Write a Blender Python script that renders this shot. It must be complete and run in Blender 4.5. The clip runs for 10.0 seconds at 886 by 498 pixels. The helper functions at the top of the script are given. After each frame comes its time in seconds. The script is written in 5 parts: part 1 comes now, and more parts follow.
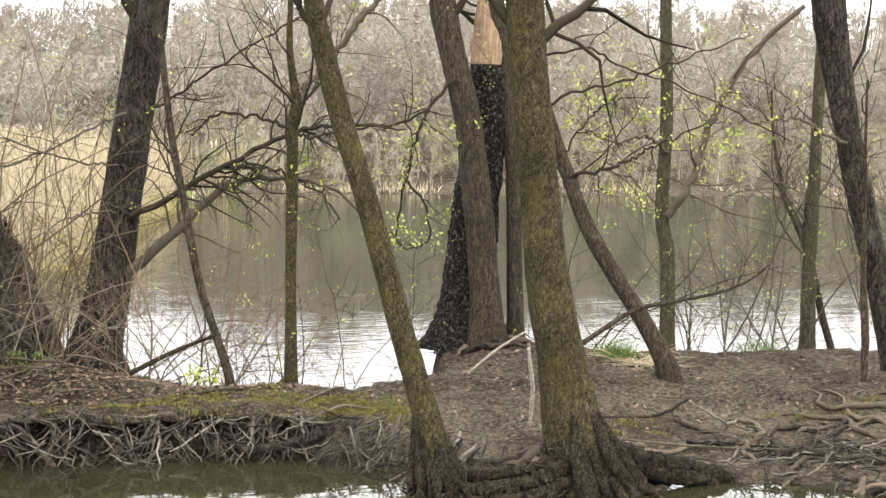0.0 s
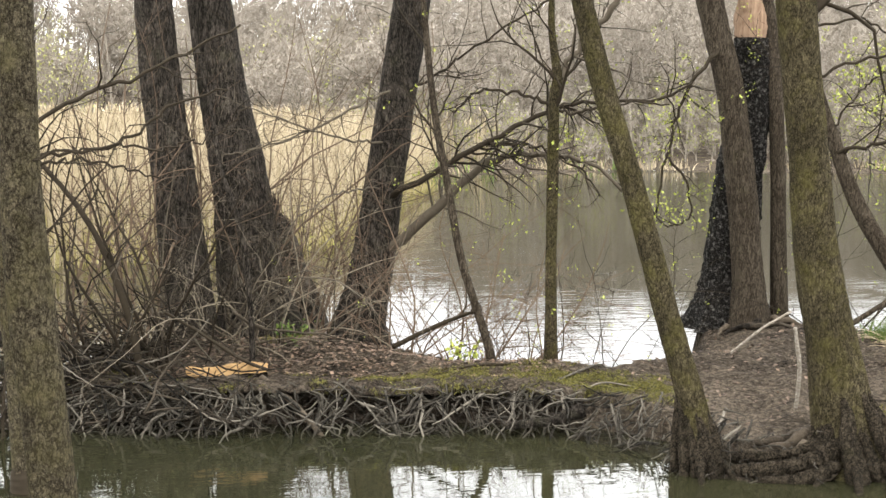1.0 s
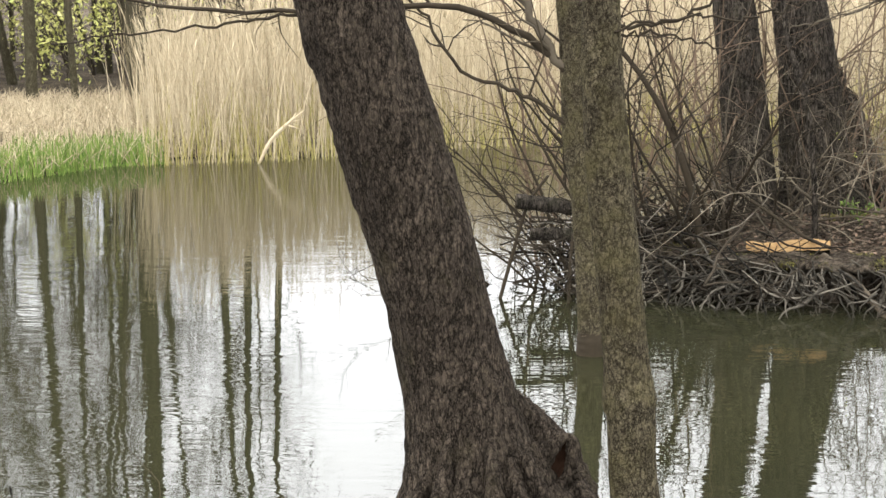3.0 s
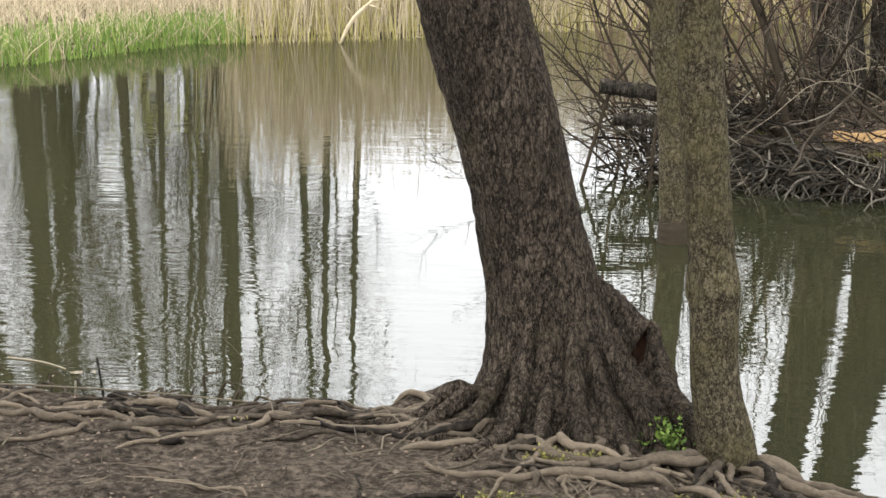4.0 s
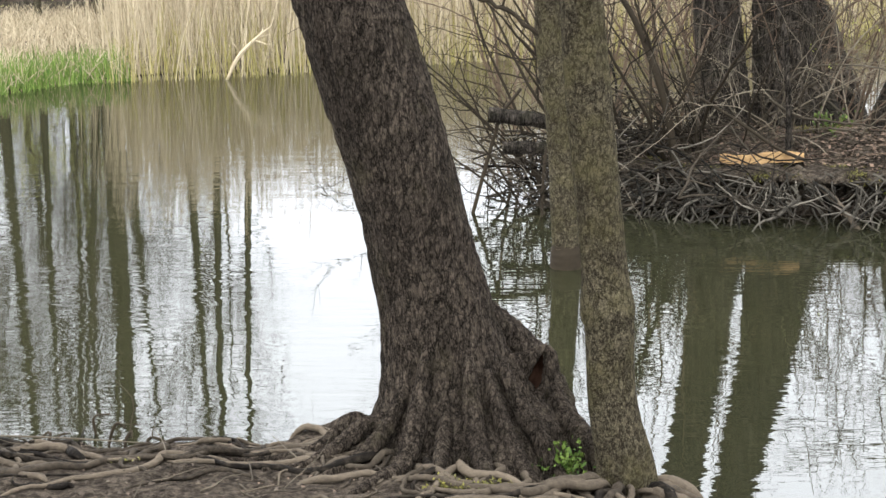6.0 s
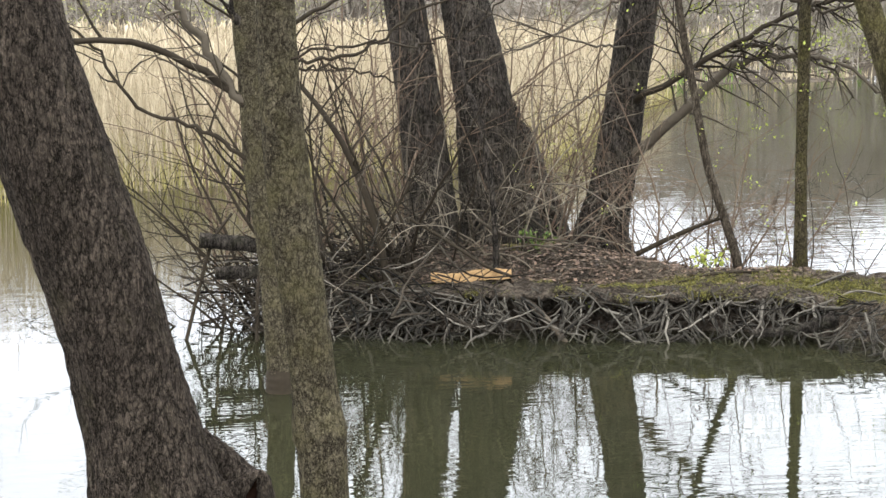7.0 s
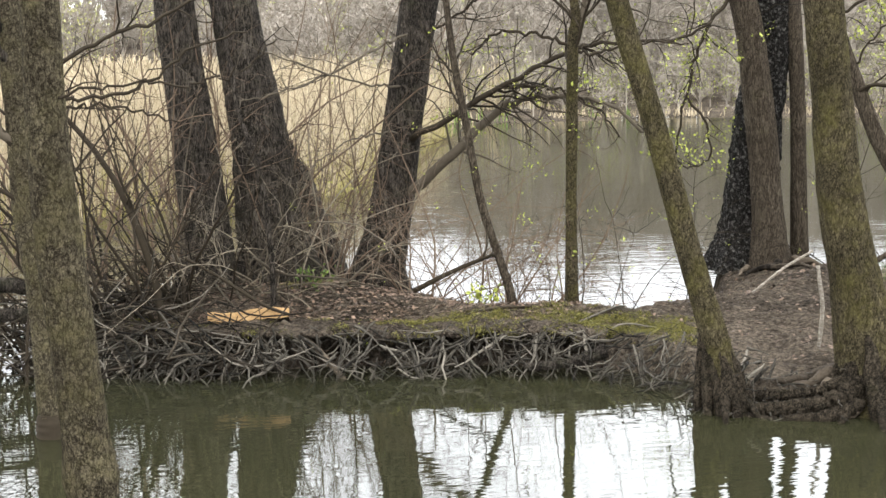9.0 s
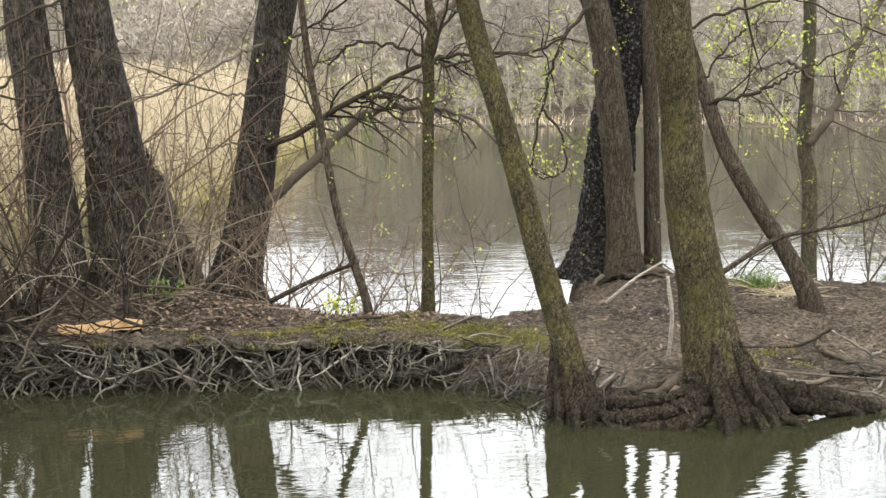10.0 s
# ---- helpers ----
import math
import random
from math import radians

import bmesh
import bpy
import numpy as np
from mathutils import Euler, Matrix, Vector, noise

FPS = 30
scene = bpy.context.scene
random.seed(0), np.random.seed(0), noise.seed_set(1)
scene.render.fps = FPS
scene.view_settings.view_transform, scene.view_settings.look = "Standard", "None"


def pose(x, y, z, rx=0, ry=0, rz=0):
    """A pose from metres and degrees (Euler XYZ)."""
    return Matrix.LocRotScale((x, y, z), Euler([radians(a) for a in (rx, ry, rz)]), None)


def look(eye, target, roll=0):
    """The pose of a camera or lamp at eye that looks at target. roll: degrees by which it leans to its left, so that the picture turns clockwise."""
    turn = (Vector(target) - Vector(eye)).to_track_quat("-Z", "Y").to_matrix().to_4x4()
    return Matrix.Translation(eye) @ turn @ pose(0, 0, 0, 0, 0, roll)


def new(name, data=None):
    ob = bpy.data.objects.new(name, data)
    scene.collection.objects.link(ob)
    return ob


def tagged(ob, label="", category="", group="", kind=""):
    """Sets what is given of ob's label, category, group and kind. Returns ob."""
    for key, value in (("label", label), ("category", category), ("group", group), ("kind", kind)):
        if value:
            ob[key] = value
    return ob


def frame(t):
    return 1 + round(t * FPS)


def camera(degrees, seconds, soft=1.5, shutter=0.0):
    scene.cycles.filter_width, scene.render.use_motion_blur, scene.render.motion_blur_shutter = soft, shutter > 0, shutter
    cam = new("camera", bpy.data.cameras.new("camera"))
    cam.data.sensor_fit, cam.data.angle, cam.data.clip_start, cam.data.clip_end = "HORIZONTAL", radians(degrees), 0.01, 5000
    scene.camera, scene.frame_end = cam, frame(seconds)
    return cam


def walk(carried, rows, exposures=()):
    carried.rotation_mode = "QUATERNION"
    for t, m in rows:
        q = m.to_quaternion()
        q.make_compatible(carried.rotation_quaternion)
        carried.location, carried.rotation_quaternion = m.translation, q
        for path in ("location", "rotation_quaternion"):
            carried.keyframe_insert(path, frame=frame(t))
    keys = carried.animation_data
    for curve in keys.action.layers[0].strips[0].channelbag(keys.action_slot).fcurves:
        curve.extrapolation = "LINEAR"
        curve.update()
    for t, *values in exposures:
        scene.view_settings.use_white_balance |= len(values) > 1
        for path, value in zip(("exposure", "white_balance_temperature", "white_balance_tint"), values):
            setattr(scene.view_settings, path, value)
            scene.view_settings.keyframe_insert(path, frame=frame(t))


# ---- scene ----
cam = camera(33.0, 10.0, soft=1.5)
walk(cam, [
    (0.0, look((0.160, -0.075, 2.454), (4.608, 8.848, 1.674), 1.22)),
    (0.5, look((0.133, -0.047, 2.442), (3.994, 9.135, 1.555), 1.22)),
    (1.0, look((0.096, -0.018, 2.431), (2.989, 9.507, 1.482), 0.71)),
    (1.2, look((0.081, -0.038, 2.436), (2.492, 9.617, 1.451), 0.49)),
    (1.5, look((0.093, -0.017, 2.437), (1.802, 9.776, 1.353), -0.09)),
    (2.0, look((0.075, -0.031, 2.437), (0.956, 9.853, 1.204), -0.14)),
    (2.5, look((0.042, -0.010, 2.425), (0.042, 9.873, 0.900), -0.32)),
    (3.0, look((0.016, -0.010, 2.419), (-0.698, 9.805, 0.641), -0.59)),
    (3.2, look((0.012, -0.009, 2.415), (-0.898, 9.770, 0.530), -0.69)),
    (4.3, look((-0.027, 0.009, 2.413), (-1.293, 9.551, -0.298), 0.07)),
    (4.5, look((-0.031, 0.007, 2.410), (-1.340, 9.527, -0.357), -0.01)),
    (5.0, look((-0.034, 0.008, 2.415), (-1.376, 9.504, -0.417), -0.08)),
    (5.2, look((-0.031, 0.006, 2.410), (-1.376, 9.505, -0.412), -0.10)),
    (6.3, look((0.009, 0.078, 2.358), (0.162, 9.880, 0.382), -0.80)),
    (6.5, look((0.029, 0.074, 2.353), (0.660, 9.900, 0.605), -0.69)),
    (7.0, look((0.033, 0.068, 2.360), (1.396, 9.857, 0.842), -0.60)),
    (7.5, look((0.044, 0.069, 2.355), (1.867, 9.799, 0.933), -0.70)),
    (8.0, look((0.035, 0.062, 2.359), (2.179, 9.736, 1.015), -0.77)),
    (8.5, look((0.035, 0.040, 2.362), (2.512, 9.641, 1.065), -0.32)),
    (9.0, look((0.050, 0.020, 2.370), (2.850, 9.535, 1.092), -0.04)),
    (9.5, look((0.090, 0.000, 2.385), (3.310, 9.383, 1.135), 0.39)),
    (10.0, look((0.130, -0.020, 2.400), (3.769, 9.213, 1.173), 0.59)),
], exposures=((0.0, 0.5, 6500, 10), (1.2, 0.42, 6500, 10), (2.5, 0.37, 6450, 10), (4.3, 0.28, 6350, 10), (5.2, 0.28, 6300, 10), (6.5, 0.34, 6050, 10), (8.0, 0.38, 6100, 10), (10.0, 0.42, 6350, 10)))

# ---- world and sun: bright overcast spring day ----
world = bpy.data.worlds.new("overcast_sky")
scene.world = world
world.use_nodes = True
wn, wl = world.node_tree.nodes, world.node_tree.links
sky = wn.new("ShaderNodeTexSky")
sky.sky_type, sky.sun_disc = "NISHITA", False
sky.sun_elevation, sky.sun_rotation = radians(48), radians(200)
sky.dust_density, sky.air_density = 4.0, 1.0
grey = wn.new("ShaderNodeMix")
grey.data_type = "RGBA"
grey.inputs[0].default_value = 0.86
dome = wn.new("ShaderNodeTexCoord")
part_z = wn.new("ShaderNodeSeparateXYZ")
wl.new(dome.outputs["Generated"], part_z.inputs[0])
rise = wn.new("ShaderNodeMapRange")
rise.inputs["To Min"].default_value, rise.inputs["To Max"].default_value = 30.0, 52.0
wl.new(part_z.outputs["Z"], rise.inputs["Value"])
tone = wn.new("ShaderNodeCombineColor")
for k in range(3):
    wl.new(rise.outputs[0], tone.inputs[k])
wl.new(tone.outputs[0], grey.inputs[7])
wl.new(sky.outputs[0], grey.inputs[6])
bg = wn["Background"]
bg.inputs[1].default_value = 0.1
wl.new(grey.outputs[2], bg.inputs[0])
sun = new("sun", bpy.data.lights.new("sun", "SUN"))
sun.data.energy, sun.data.angle, sun.data.color = 0.9, radians(25), (1.0, 0.97, 0.92)
sun.matrix_world = look((0, 0, 20), (6, 17, 0))


# ---- materials ----
def material(name, rough=0.85, spec=0.3):
    m = bpy.data.materials.new(name)
    m.use_nodes = True
    b = m.node_tree.nodes["Principled BSDF"]
    b.inputs["Roughness"].default_value = rough
    b.inputs["Specular IOR Level"].default_value = spec
    return m, m.node_tree.nodes, m.node_tree.links, b


def coords(n, l, scale):
    tc = n.new("ShaderNodeTexCoord")
    mp = n.new("ShaderNodeMapping")
    mp.inputs["Scale"].default_value = scale
    l.new(tc.outputs["Object"], mp.inputs["Vector"])
    return mp.outputs[0]


def noise_tex(n, l, vec, scale, detail=6, rough=0.6):
    t = n.new("ShaderNodeTexNoise")
    t.inputs["Scale"].default_value, t.inputs["Detail"].default_value, t.inputs["Roughness"].default_value = scale, detail, rough
    if vec:
        l.new(vec, t.inputs["Vector"])
    return t.outputs["Fac"]


def ramp(n, l, fac, stops):
    r = n.new("ShaderNodeValToRGB")
    while len(r.color_ramp.elements) < len(stops):
        r.color_ramp.elements.new(0.5)
    for e, (p, c) in zip(r.color_ramp.elements, stops):
        e.position, e.color = p, (*c, 1)
    l.new(fac, r.inputs[0])
    return r.outputs[0]


def mix(n, l, fac, a, b):
    m = n.new("ShaderNodeMix")
    m.data_type = "RGBA"
    for sock, v in ((m.inputs[0], fac), (m.inputs[6], a), (m.inputs[7], b)):
        if isinstance(v, (int, float)):
            sock.default_value = v
        elif isinstance(v, tuple):
            sock.default_value = (*v, 1)
        else:
            l.new(v, sock)
    return m.outputs[2]


def math_node(n, l, op, a, b):
    m = n.new("ShaderNodeMath")
    m.operation = op
    for sock, v in zip(m.inputs, (a, b)):
        if isinstance(v, (int, float)):
            sock.default_value = v
        else:
            l.new(v, sock)
    return m.outputs[0]


def bump(n, l, b, height, strength, dist):
    bn = n.new("ShaderNodeBump")
    bn.inputs["Strength"].default_value, bn.inputs["Distance"].default_value = strength, dist
    l.new(height, bn.inputs["Height"])
    l.new(bn.outputs[0], b.inputs["Normal"])


def bark(name, dark, light, moss=None, moss_amount=0.5, crack=22.0, stretch=0.3, depth=0.02, patches=5.0):
    """Scaly bark: uneven plates stretched along the stem, dark fissures, flecks, and lichen or moss in patches."""
    m, n, l, b = material(name, 0.92, 0.05)
    v = coords(n, l, (1, 1, stretch))
    v2 = coords(n, l, (1, 1, 1))
    warp = n.new("ShaderNodeTexNoise")
    warp.inputs["Scale"].default_value, warp.inputs["Detail"].default_value = crack * 0.9, 5
    l.new(v, warp.inputs["Vector"])
    wv = n.new("ShaderNodeVectorMath")
    wv.operation = "MULTIPLY_ADD"
    l.new(warp.outputs["Color"], wv.inputs[0])
    wv.inputs[1].default_value = (3.4 / crack,) * 3
    l.new(v, wv.inputs[2])
    plates = []
    for feature in ("DISTANCE_TO_EDGE", "F1"):
        vo = n.new("ShaderNodeTexVoronoi")
        vo.feature = feature
        vo.inputs["Scale"].default_value = crack
        l.new(wv.outputs[0], vo.inputs["Vector"])
        plates.append(vo)
    edge = ramp(n, l, plates[0].outputs["Distance"], [(0.0, (0.5, 0.5, 0.5)), (0.25, (1, 1, 1))])
    run = noise_tex(n, l, coords(n, l, (1, 1, stretch)), crack * 0.6, 5, 0.65)
    run = math_node(n, l, "ABSOLUTE", math_node(n, l, "SUBTRACT", run, 0.5), 0.0)
    run = ramp(n, l, run, [(0.0, (0.22, 0.22, 0.22)), (0.025, (0.6, 0.65, 0.65)), (0.07, (1, 1, 1))])
    edge = math_node(n, l, "MULTIPLY", edge, run)
    split = n.new("ShaderNodeTexVoronoi")
    split.feature = "DISTANCE_TO_EDGE"
    split.inputs["Scale"].default_value = crack * 2.3
    l.new(wv.outputs[0], split.inputs["Vector"])
    hair = ramp(n, l, split.outputs["Distance"], [(0.0, (0.72, 0.72, 0.72)), (0.16, (1, 1, 1))])
    edge = math_node(n, l, "MULTIPLY", edge, hair)
    sep = n.new("ShaderNodeSeparateColor")
    l.new(plates[1].outputs["Color"], sep.inputs[0])
    fine = noise_tex(n, l, v, crack * 3.5, 6, 0.75)
    swell = noise_tex(n, l, v, crack * 0.5, 4, 0.6)
    tone = math_node(n, l, "ADD", math_node(n, l, "MULTIPLY", sep.outputs[0], 0.22), math_node(n, l, "MULTIPLY", fine, 1.25))
    tone = math_node(n, l, "ADD", tone, math_node(n, l, "MULTIPLY", swell, 0.45))
    tone = math_node(n, l, "MULTIPLY", edge, math_node(n, l, "SUBTRACT", tone, 0.42))
    col = ramp(n, l, tone, [(0.08, dark), (0.9, light)])
    fleck = noise_tex(n, l, v2, crack * 1.1, 4, 0.7)
    col = mix(n, l, ramp(n, l, fleck, [(0.62, (0, 0, 0)), (0.72, (0.5, 0.5, 0.5))]), col, tuple(c * 1.35 for c in light))
    big = noise_tex(n, l, v2, 2.2, 5, 0.6)
    col = mix(n, l, ramp(n, l, big, [(0.4, (0, 0, 0)), (0.7, (0.5, 0.5, 0.5))]), col, tuple(c * 1.5 for c in dark))
    if moss:
        patch = noise_tex(n, l, v2, patches, 8, 0.72)
        lo = 0.62 - 0.3 * moss_amount
        f = ramp(n, l, patch, [(lo, (0, 0, 0)), (lo + 0.2, (0.75, 0.75, 0.75))])
        col = mix(n, l, math_node(n, l, "MULTIPLY", f, math_node(n, l, "ADD", 0.35, tone)), col, moss)
    l.new(col, b.inputs["Base Color"])
    bump(n, l, b, math_node(n, l, "ADD", tone, math_node(n, l, "MULTIPLY", edge, 0.5)), 1.0, depth)
    return m


def twig_mat(name, dark, light, rough=0.8):
    m, n, l, b = material(name, rough, 0.08)
    g = n.new("ShaderNodeNewGeometry")
    f = noise_tex(n, l, coords(n, l, (1, 1, 1)), 30, 4, 0.6)
    f = math_node(n, l, "ADD", math_node(n, l, "MULTIPLY", g.outputs["Random Per Island"], 0.7), math_node(n, l, "MULTIPLY", f, 0.4))
    l.new(ramp(n, l, f, [(0.1, dark), (0.9, light)]), b.inputs["Base Color"])
    return m


def object_mat(name, dark, light, scale=30.0, stretch=(1, 1, 1), depth=0.006):
    """Varies from piece to piece and along its grain."""
    m, n, l, b = material(name, 0.85, 0.08)
    oi = n.new("ShaderNodeObjectInfo")
    f = noise_tex(n, l, coords(n, l, stretch), scale, 6, 0.65)
    g = math_node(n, l, "ADD", math_node(n, l, "MULTIPLY", oi.outputs["Random"], 0.5), math_node(n, l, "MULTIPLY", f, 0.6))
    l.new(ramp(n, l, g, [(0.3, dark), (0.92, light)]), b.inputs["Base Color"])
    bump(n, l, b, f, 0.7, depth)
    return m


def leaf_mat(name, dark, light):
    m, n, l, b = material(name, 0.6, 0.2)
    g = n.new("ShaderNodeNewGeometry")
    l.new(ramp(n, l, g.outputs["Random Per Island"], [(0, dark), (1, light)]), b.inputs["Base Color"])
    b.inputs["Transmission Weight"].default_value = 0.0
    return m


M = {}
M["bark_near"] = bark("bark_near", (0.008, 0.006, 0.0045), (0.26, 0.207, 0.155), (0.08, 0.07, 0.034), 0.2, 46, 0.4, 0.03)
M["bark_thin"] = bark("bark_thin", (0.014, 0.0105, 0.0065), (0.33, 0.282, 0.182), (0.125, 0.11, 0.045), 0.5, 52, 0.65, 0.015)
M["bark_dark"] = bark("bark_dark", (0.006, 0.005, 0.004), (0.18, 0.152, 0.122), (0.07, 0.068, 0.04), 0.25, 30, 0.3, 0.02)
M["bark_moss"] = bark("bark_moss", (0.01, 0.008, 0.0045), (0.23, 0.19, 0.108), (0.11, 0.098, 0.026), 0.5, 54, 0.5, 0.012)
M["bark_brown"] = bark("bark_brown", (0.014, 0.01, 0.007), (0.16, 0.132, 0.094), (0.06, 0.055, 0.028), 0.2, 48, 0.25, 0.006)
M["bark_charred"] = bark("bark_charred", (0.004, 0.0037, 0.0033), (0.05, 0.043, 0.037), (0.4, 0.38, 0.34), 0.34, 34, 0.5, 0.02, 30)
M["bark_wet"] = bark("bark_wet", (0.005, 0.004, 0.0028), (0.16, 0.128, 0.088), (0.05, 0.046, 0.02), 0.2, 40, 0.8, 0.02)
M["bark_birch"] = bark("bark_birch", (0.16, 0.135, 0.105), (0.62, 0.57, 0.48), None, 0, 20, 2.5, 0.004)
M["bark_far"] = bark("bark_far", (0.03, 0.026, 0.016), (0.16, 0.14, 0.09), (0.07, 0.07, 0.035), 0.4, 30, 0.4, 0.01)
M["root_bark"] = object_mat("root_bark", (0.006, 0.0047, 0.0034), (0.118, 0.094, 0.067), 34, (1, 1, 1), 0.014)
M["stick_dead"] = object_mat("stick_dead", (0.004, 0.0032, 0.0024), (0.07, 0.057, 0.041))
M["root_pale"] = object_mat("root_pale", (0.005, 0.0043, 0.0033), (0.2, 0.178, 0.142))
# fine roots near black: the tangle's inner shade is put into their colour
M["root_grey"] = twig_mat("root_grey", (0.004, 0.0034, 0.0028), (0.07, 0.062, 0.048))
M["twig_dark"] = twig_mat("twig_dark", (0.004, 0.003, 0.002), (0.04, 0.031, 0.02))
M["twig_grey"] = twig_mat("twig_grey", (0.014, 0.011, 0.008), (0.105, 0.087, 0.062))
M["twig_red"] = twig_mat("twig_red", (0.024, 0.016, 0.011), (0.17, 0.122, 0.083))
M["twig_pale"] = twig_mat("twig_pale", (0.05, 0.04, 0.028), (0.24, 0.205, 0.15))
# far paler than the near twigs: distance haze put into the base colour
M["twig_hazed"] = twig_mat("twig_hazed", (0.14, 0.121, 0.098), (0.33, 0.292, 0.24))
M["reed"] = twig_mat("reed", (0.2, 0.158, 0.09), (0.53, 0.445, 0.305))
M["reed_green"] = twig_mat("reed_green", (0.18, 0.165, 0.045), (0.38, 0.325, 0.13))
M["split_wood"] = object_mat("split_wood", (0.05, 0.028, 0.017), (0.48, 0.33, 0.22), 1.0, (34, 34, 2.0), 0.02)
M["split_lying"] = object_mat("split_lying", (0.22, 0.135, 0.06), (0.6, 0.43, 0.22), 1.0, (3, 60, 60), 0.01)
M["rotten_wood"] = object_mat("rotten_wood", (0.012, 0.006, 0.004), (0.11, 0.058, 0.036), 40, (1, 1, 0.3), 0.01)
M["leaf_bud"] = leaf_mat("leaf_bud", (0.18, 0.21, 0.03), (0.4, 0.43, 0.09))
M["leaf_green"] = leaf_mat("leaf_green", (0.035, 0.07, 0.01), (0.12, 0.165, 0.03))
M["grass_far"] = leaf_mat("grass_far", (0.07, 0.13, 0.02), (0.2, 0.26, 0.06))
M["leaf_dry"] = leaf_mat("leaf_dry", (0.03, 0.019, 0.012), (0.19, 0.13, 0.088))
M["moss_tuft"] = leaf_mat("moss_tuft", (0.03, 0.028, 0.008), (0.17, 0.155, 0.035))
M["crumb"] = twig_mat("crumb", (0.012, 0.009, 0.0065), (0.1, 0.08, 0.06))
M["bush_yellow"] = leaf_mat("bush_yellow", (0.3, 0.32, 0.08), (0.55, 0.53, 0.2))


def soil(name, low, middle, high, moss):
    m, n, l, b = material(name, 0.95, 0.05)
    v = coords(n, l, (1, 1, 1))
    a = noise_tex(n, l, v, 1.3, 7, 0.65)
    c = noise_tex(n, l, v, 24, 10, 0.8)
    d = noise_tex(n, l, v, 140, 5, 0.7)
    f = math_node(n, l, "ADD", math_node(n, l, "MULTIPLY", a, 0.3), math_node(n, l, "MULTIPLY", c, 0.7))
    col = ramp(n, l, f, [(0.4, low), (0.5, middle), (0.62, high)])
    col = mix(n, l, ramp(n, l, d, [(0.66, (0, 0, 0)), (0.74, (0.5, 0.5, 0.5))]), col, tuple(c * 1.3 for c in high))
    ms = noise_tex(n, l, v, 0.9, 8, 0.75)
    col = mix(n, l, ramp(n, l, ms, [(0.6, (0, 0, 0)), (0.72, (0.5, 0.5, 0.5))]), col, moss)
    l.new(col, b.inputs["Base Color"])
    h = math_node(n, l, "ADD", c, math_node(n, l, "MULTIPLY", d, 0.4))
    bump(n, l, b, h, 1.0, 0.06)
    return m


def water_mat():
    """Murky pond: olive silt seen through a rippled, glossy face."""
    m = bpy.data.materials.new("pond_water")
    m.use_nodes = True
    n, l = m.node_tree.nodes, m.node_tree.links
    out = n["Material Output"]
    n.remove(n["Principled BSDF"])
    v = coords(n, l, (1, 1, 1))
    silt = n.new("ShaderNodeBsdfDiffuse")
    l.new(ramp(n, l, noise_tex(n, l, v, 0.35, 4, 0.6), [(0.3, (0.0145, 0.0148, 0.0075)), (0.7, (0.0225, 0.0222, 0.0105))]), silt.inputs[0])
    gloss = n.new("ShaderNodeBsdfGlossy")
    gloss.inputs["Roughness"].default_value = 0.01
    fr = n.new("ShaderNodeFresnel")
    fr.inputs["IOR"].default_value = 2.3
    gust = ramp(n, l, noise_tex(n, l, coords(n, l, (1, 1, 1)), 0.3, 3, 0.6), [(0.38, (0.35, 0.35, 0.35)), (0.62, (1, 1, 1))])
    w1 = noise_tex(n, l, coords(n, l, (1.6, 7.5, 1)), 1.6, 2, 0.5)
    w2 = noise_tex(n, l, coords(n, l, (1.3, 3.6, 1)), 1.0, 2, 0.45)
    h = math_node(n, l, "ADD", math_node(n, l, "MULTIPLY", w1, 0.75), w2)
    h = math_node(n, l, "MULTIPLY", h, gust)
    bn = n.new("ShaderNodeBump")
    bn.inputs["Strength"].default_value, bn.inputs["Distance"].default_value = 1.0, 0.003
    l.new(h, bn.inputs["Height"])
    l.new(bn.outputs[0], gloss.inputs["Normal"])
    l.new(bn.outputs[0], fr.inputs["Normal"])
    mx = n.new("ShaderNodeMixShader")
    l.new(fr.outputs[0], mx.inputs[0])
    l.new(silt.outputs[0], mx.inputs[1])
    l.new(gloss.outputs[0], mx.inputs[2])
    l.new(mx.outputs[0], out.inputs[0])
    return m


M["soil"] = soil("soil", (0.009, 0.007, 0.005), (0.068, 0.054, 0.039), (0.2, 0.163, 0.12), (0.07, 0.068, 0.025))
# darker copy of the soil, for the near bank, turf edge and island face
M["soil_dark"] = soil("soil_dark", (0.004, 0.003, 0.002), (0.05, 0.0395, 0.029), (0.175, 0.141, 0.106), (0.05, 0.05, 0.018))
M["water"] = water_mat()
RNG = np.random.default_rng(7)


# ---- mesh tools ----
def mesh_data(name, verts, faces, mat, smooth=True):
    """A mesh from vertex and face arrays; faces may be one array or a list of arrays."""
    me = bpy.data.meshes.new(name)
    groups = faces if isinstance(faces, list) else [faces]
    groups = [np.asarray(f, dtype=np.int32) for f in groups if len(f)]
    verts = np.asarray(verts, dtype=np.float32)
    sizes = np.concatenate([np.full(len(f), f.shape[1], dtype=np.int32) for f in groups])
    loops = np.concatenate([f.ravel() for f in groups])
    me.vertices.add(len(verts))
    me.vertices.foreach_set("co", verts.ravel())
    me.loops.add(len(loops))
    me.loops.foreach_set("vertex_index", loops)
    me.polygons.add(len(sizes))
    me.polygons.foreach_set("loop_start", np.concatenate([[0], np.cumsum(sizes)[:-1]]).astype(np.int32))
    me.polygons.foreach_set("use_smooth", np.full(len(sizes), smooth))
    me.update(calc_edges=True)
    me.validate()
    me.materials.append(mat)
    return me


def part(name, me, parent=None, label=""):
    ob = new(name, me)
    if parent:
        ob.parent = parent
    return tagged(ob, label=label)


def thing(name, at, label, category, group="", kind=""):
    ob = new(name)
    ob.location = at
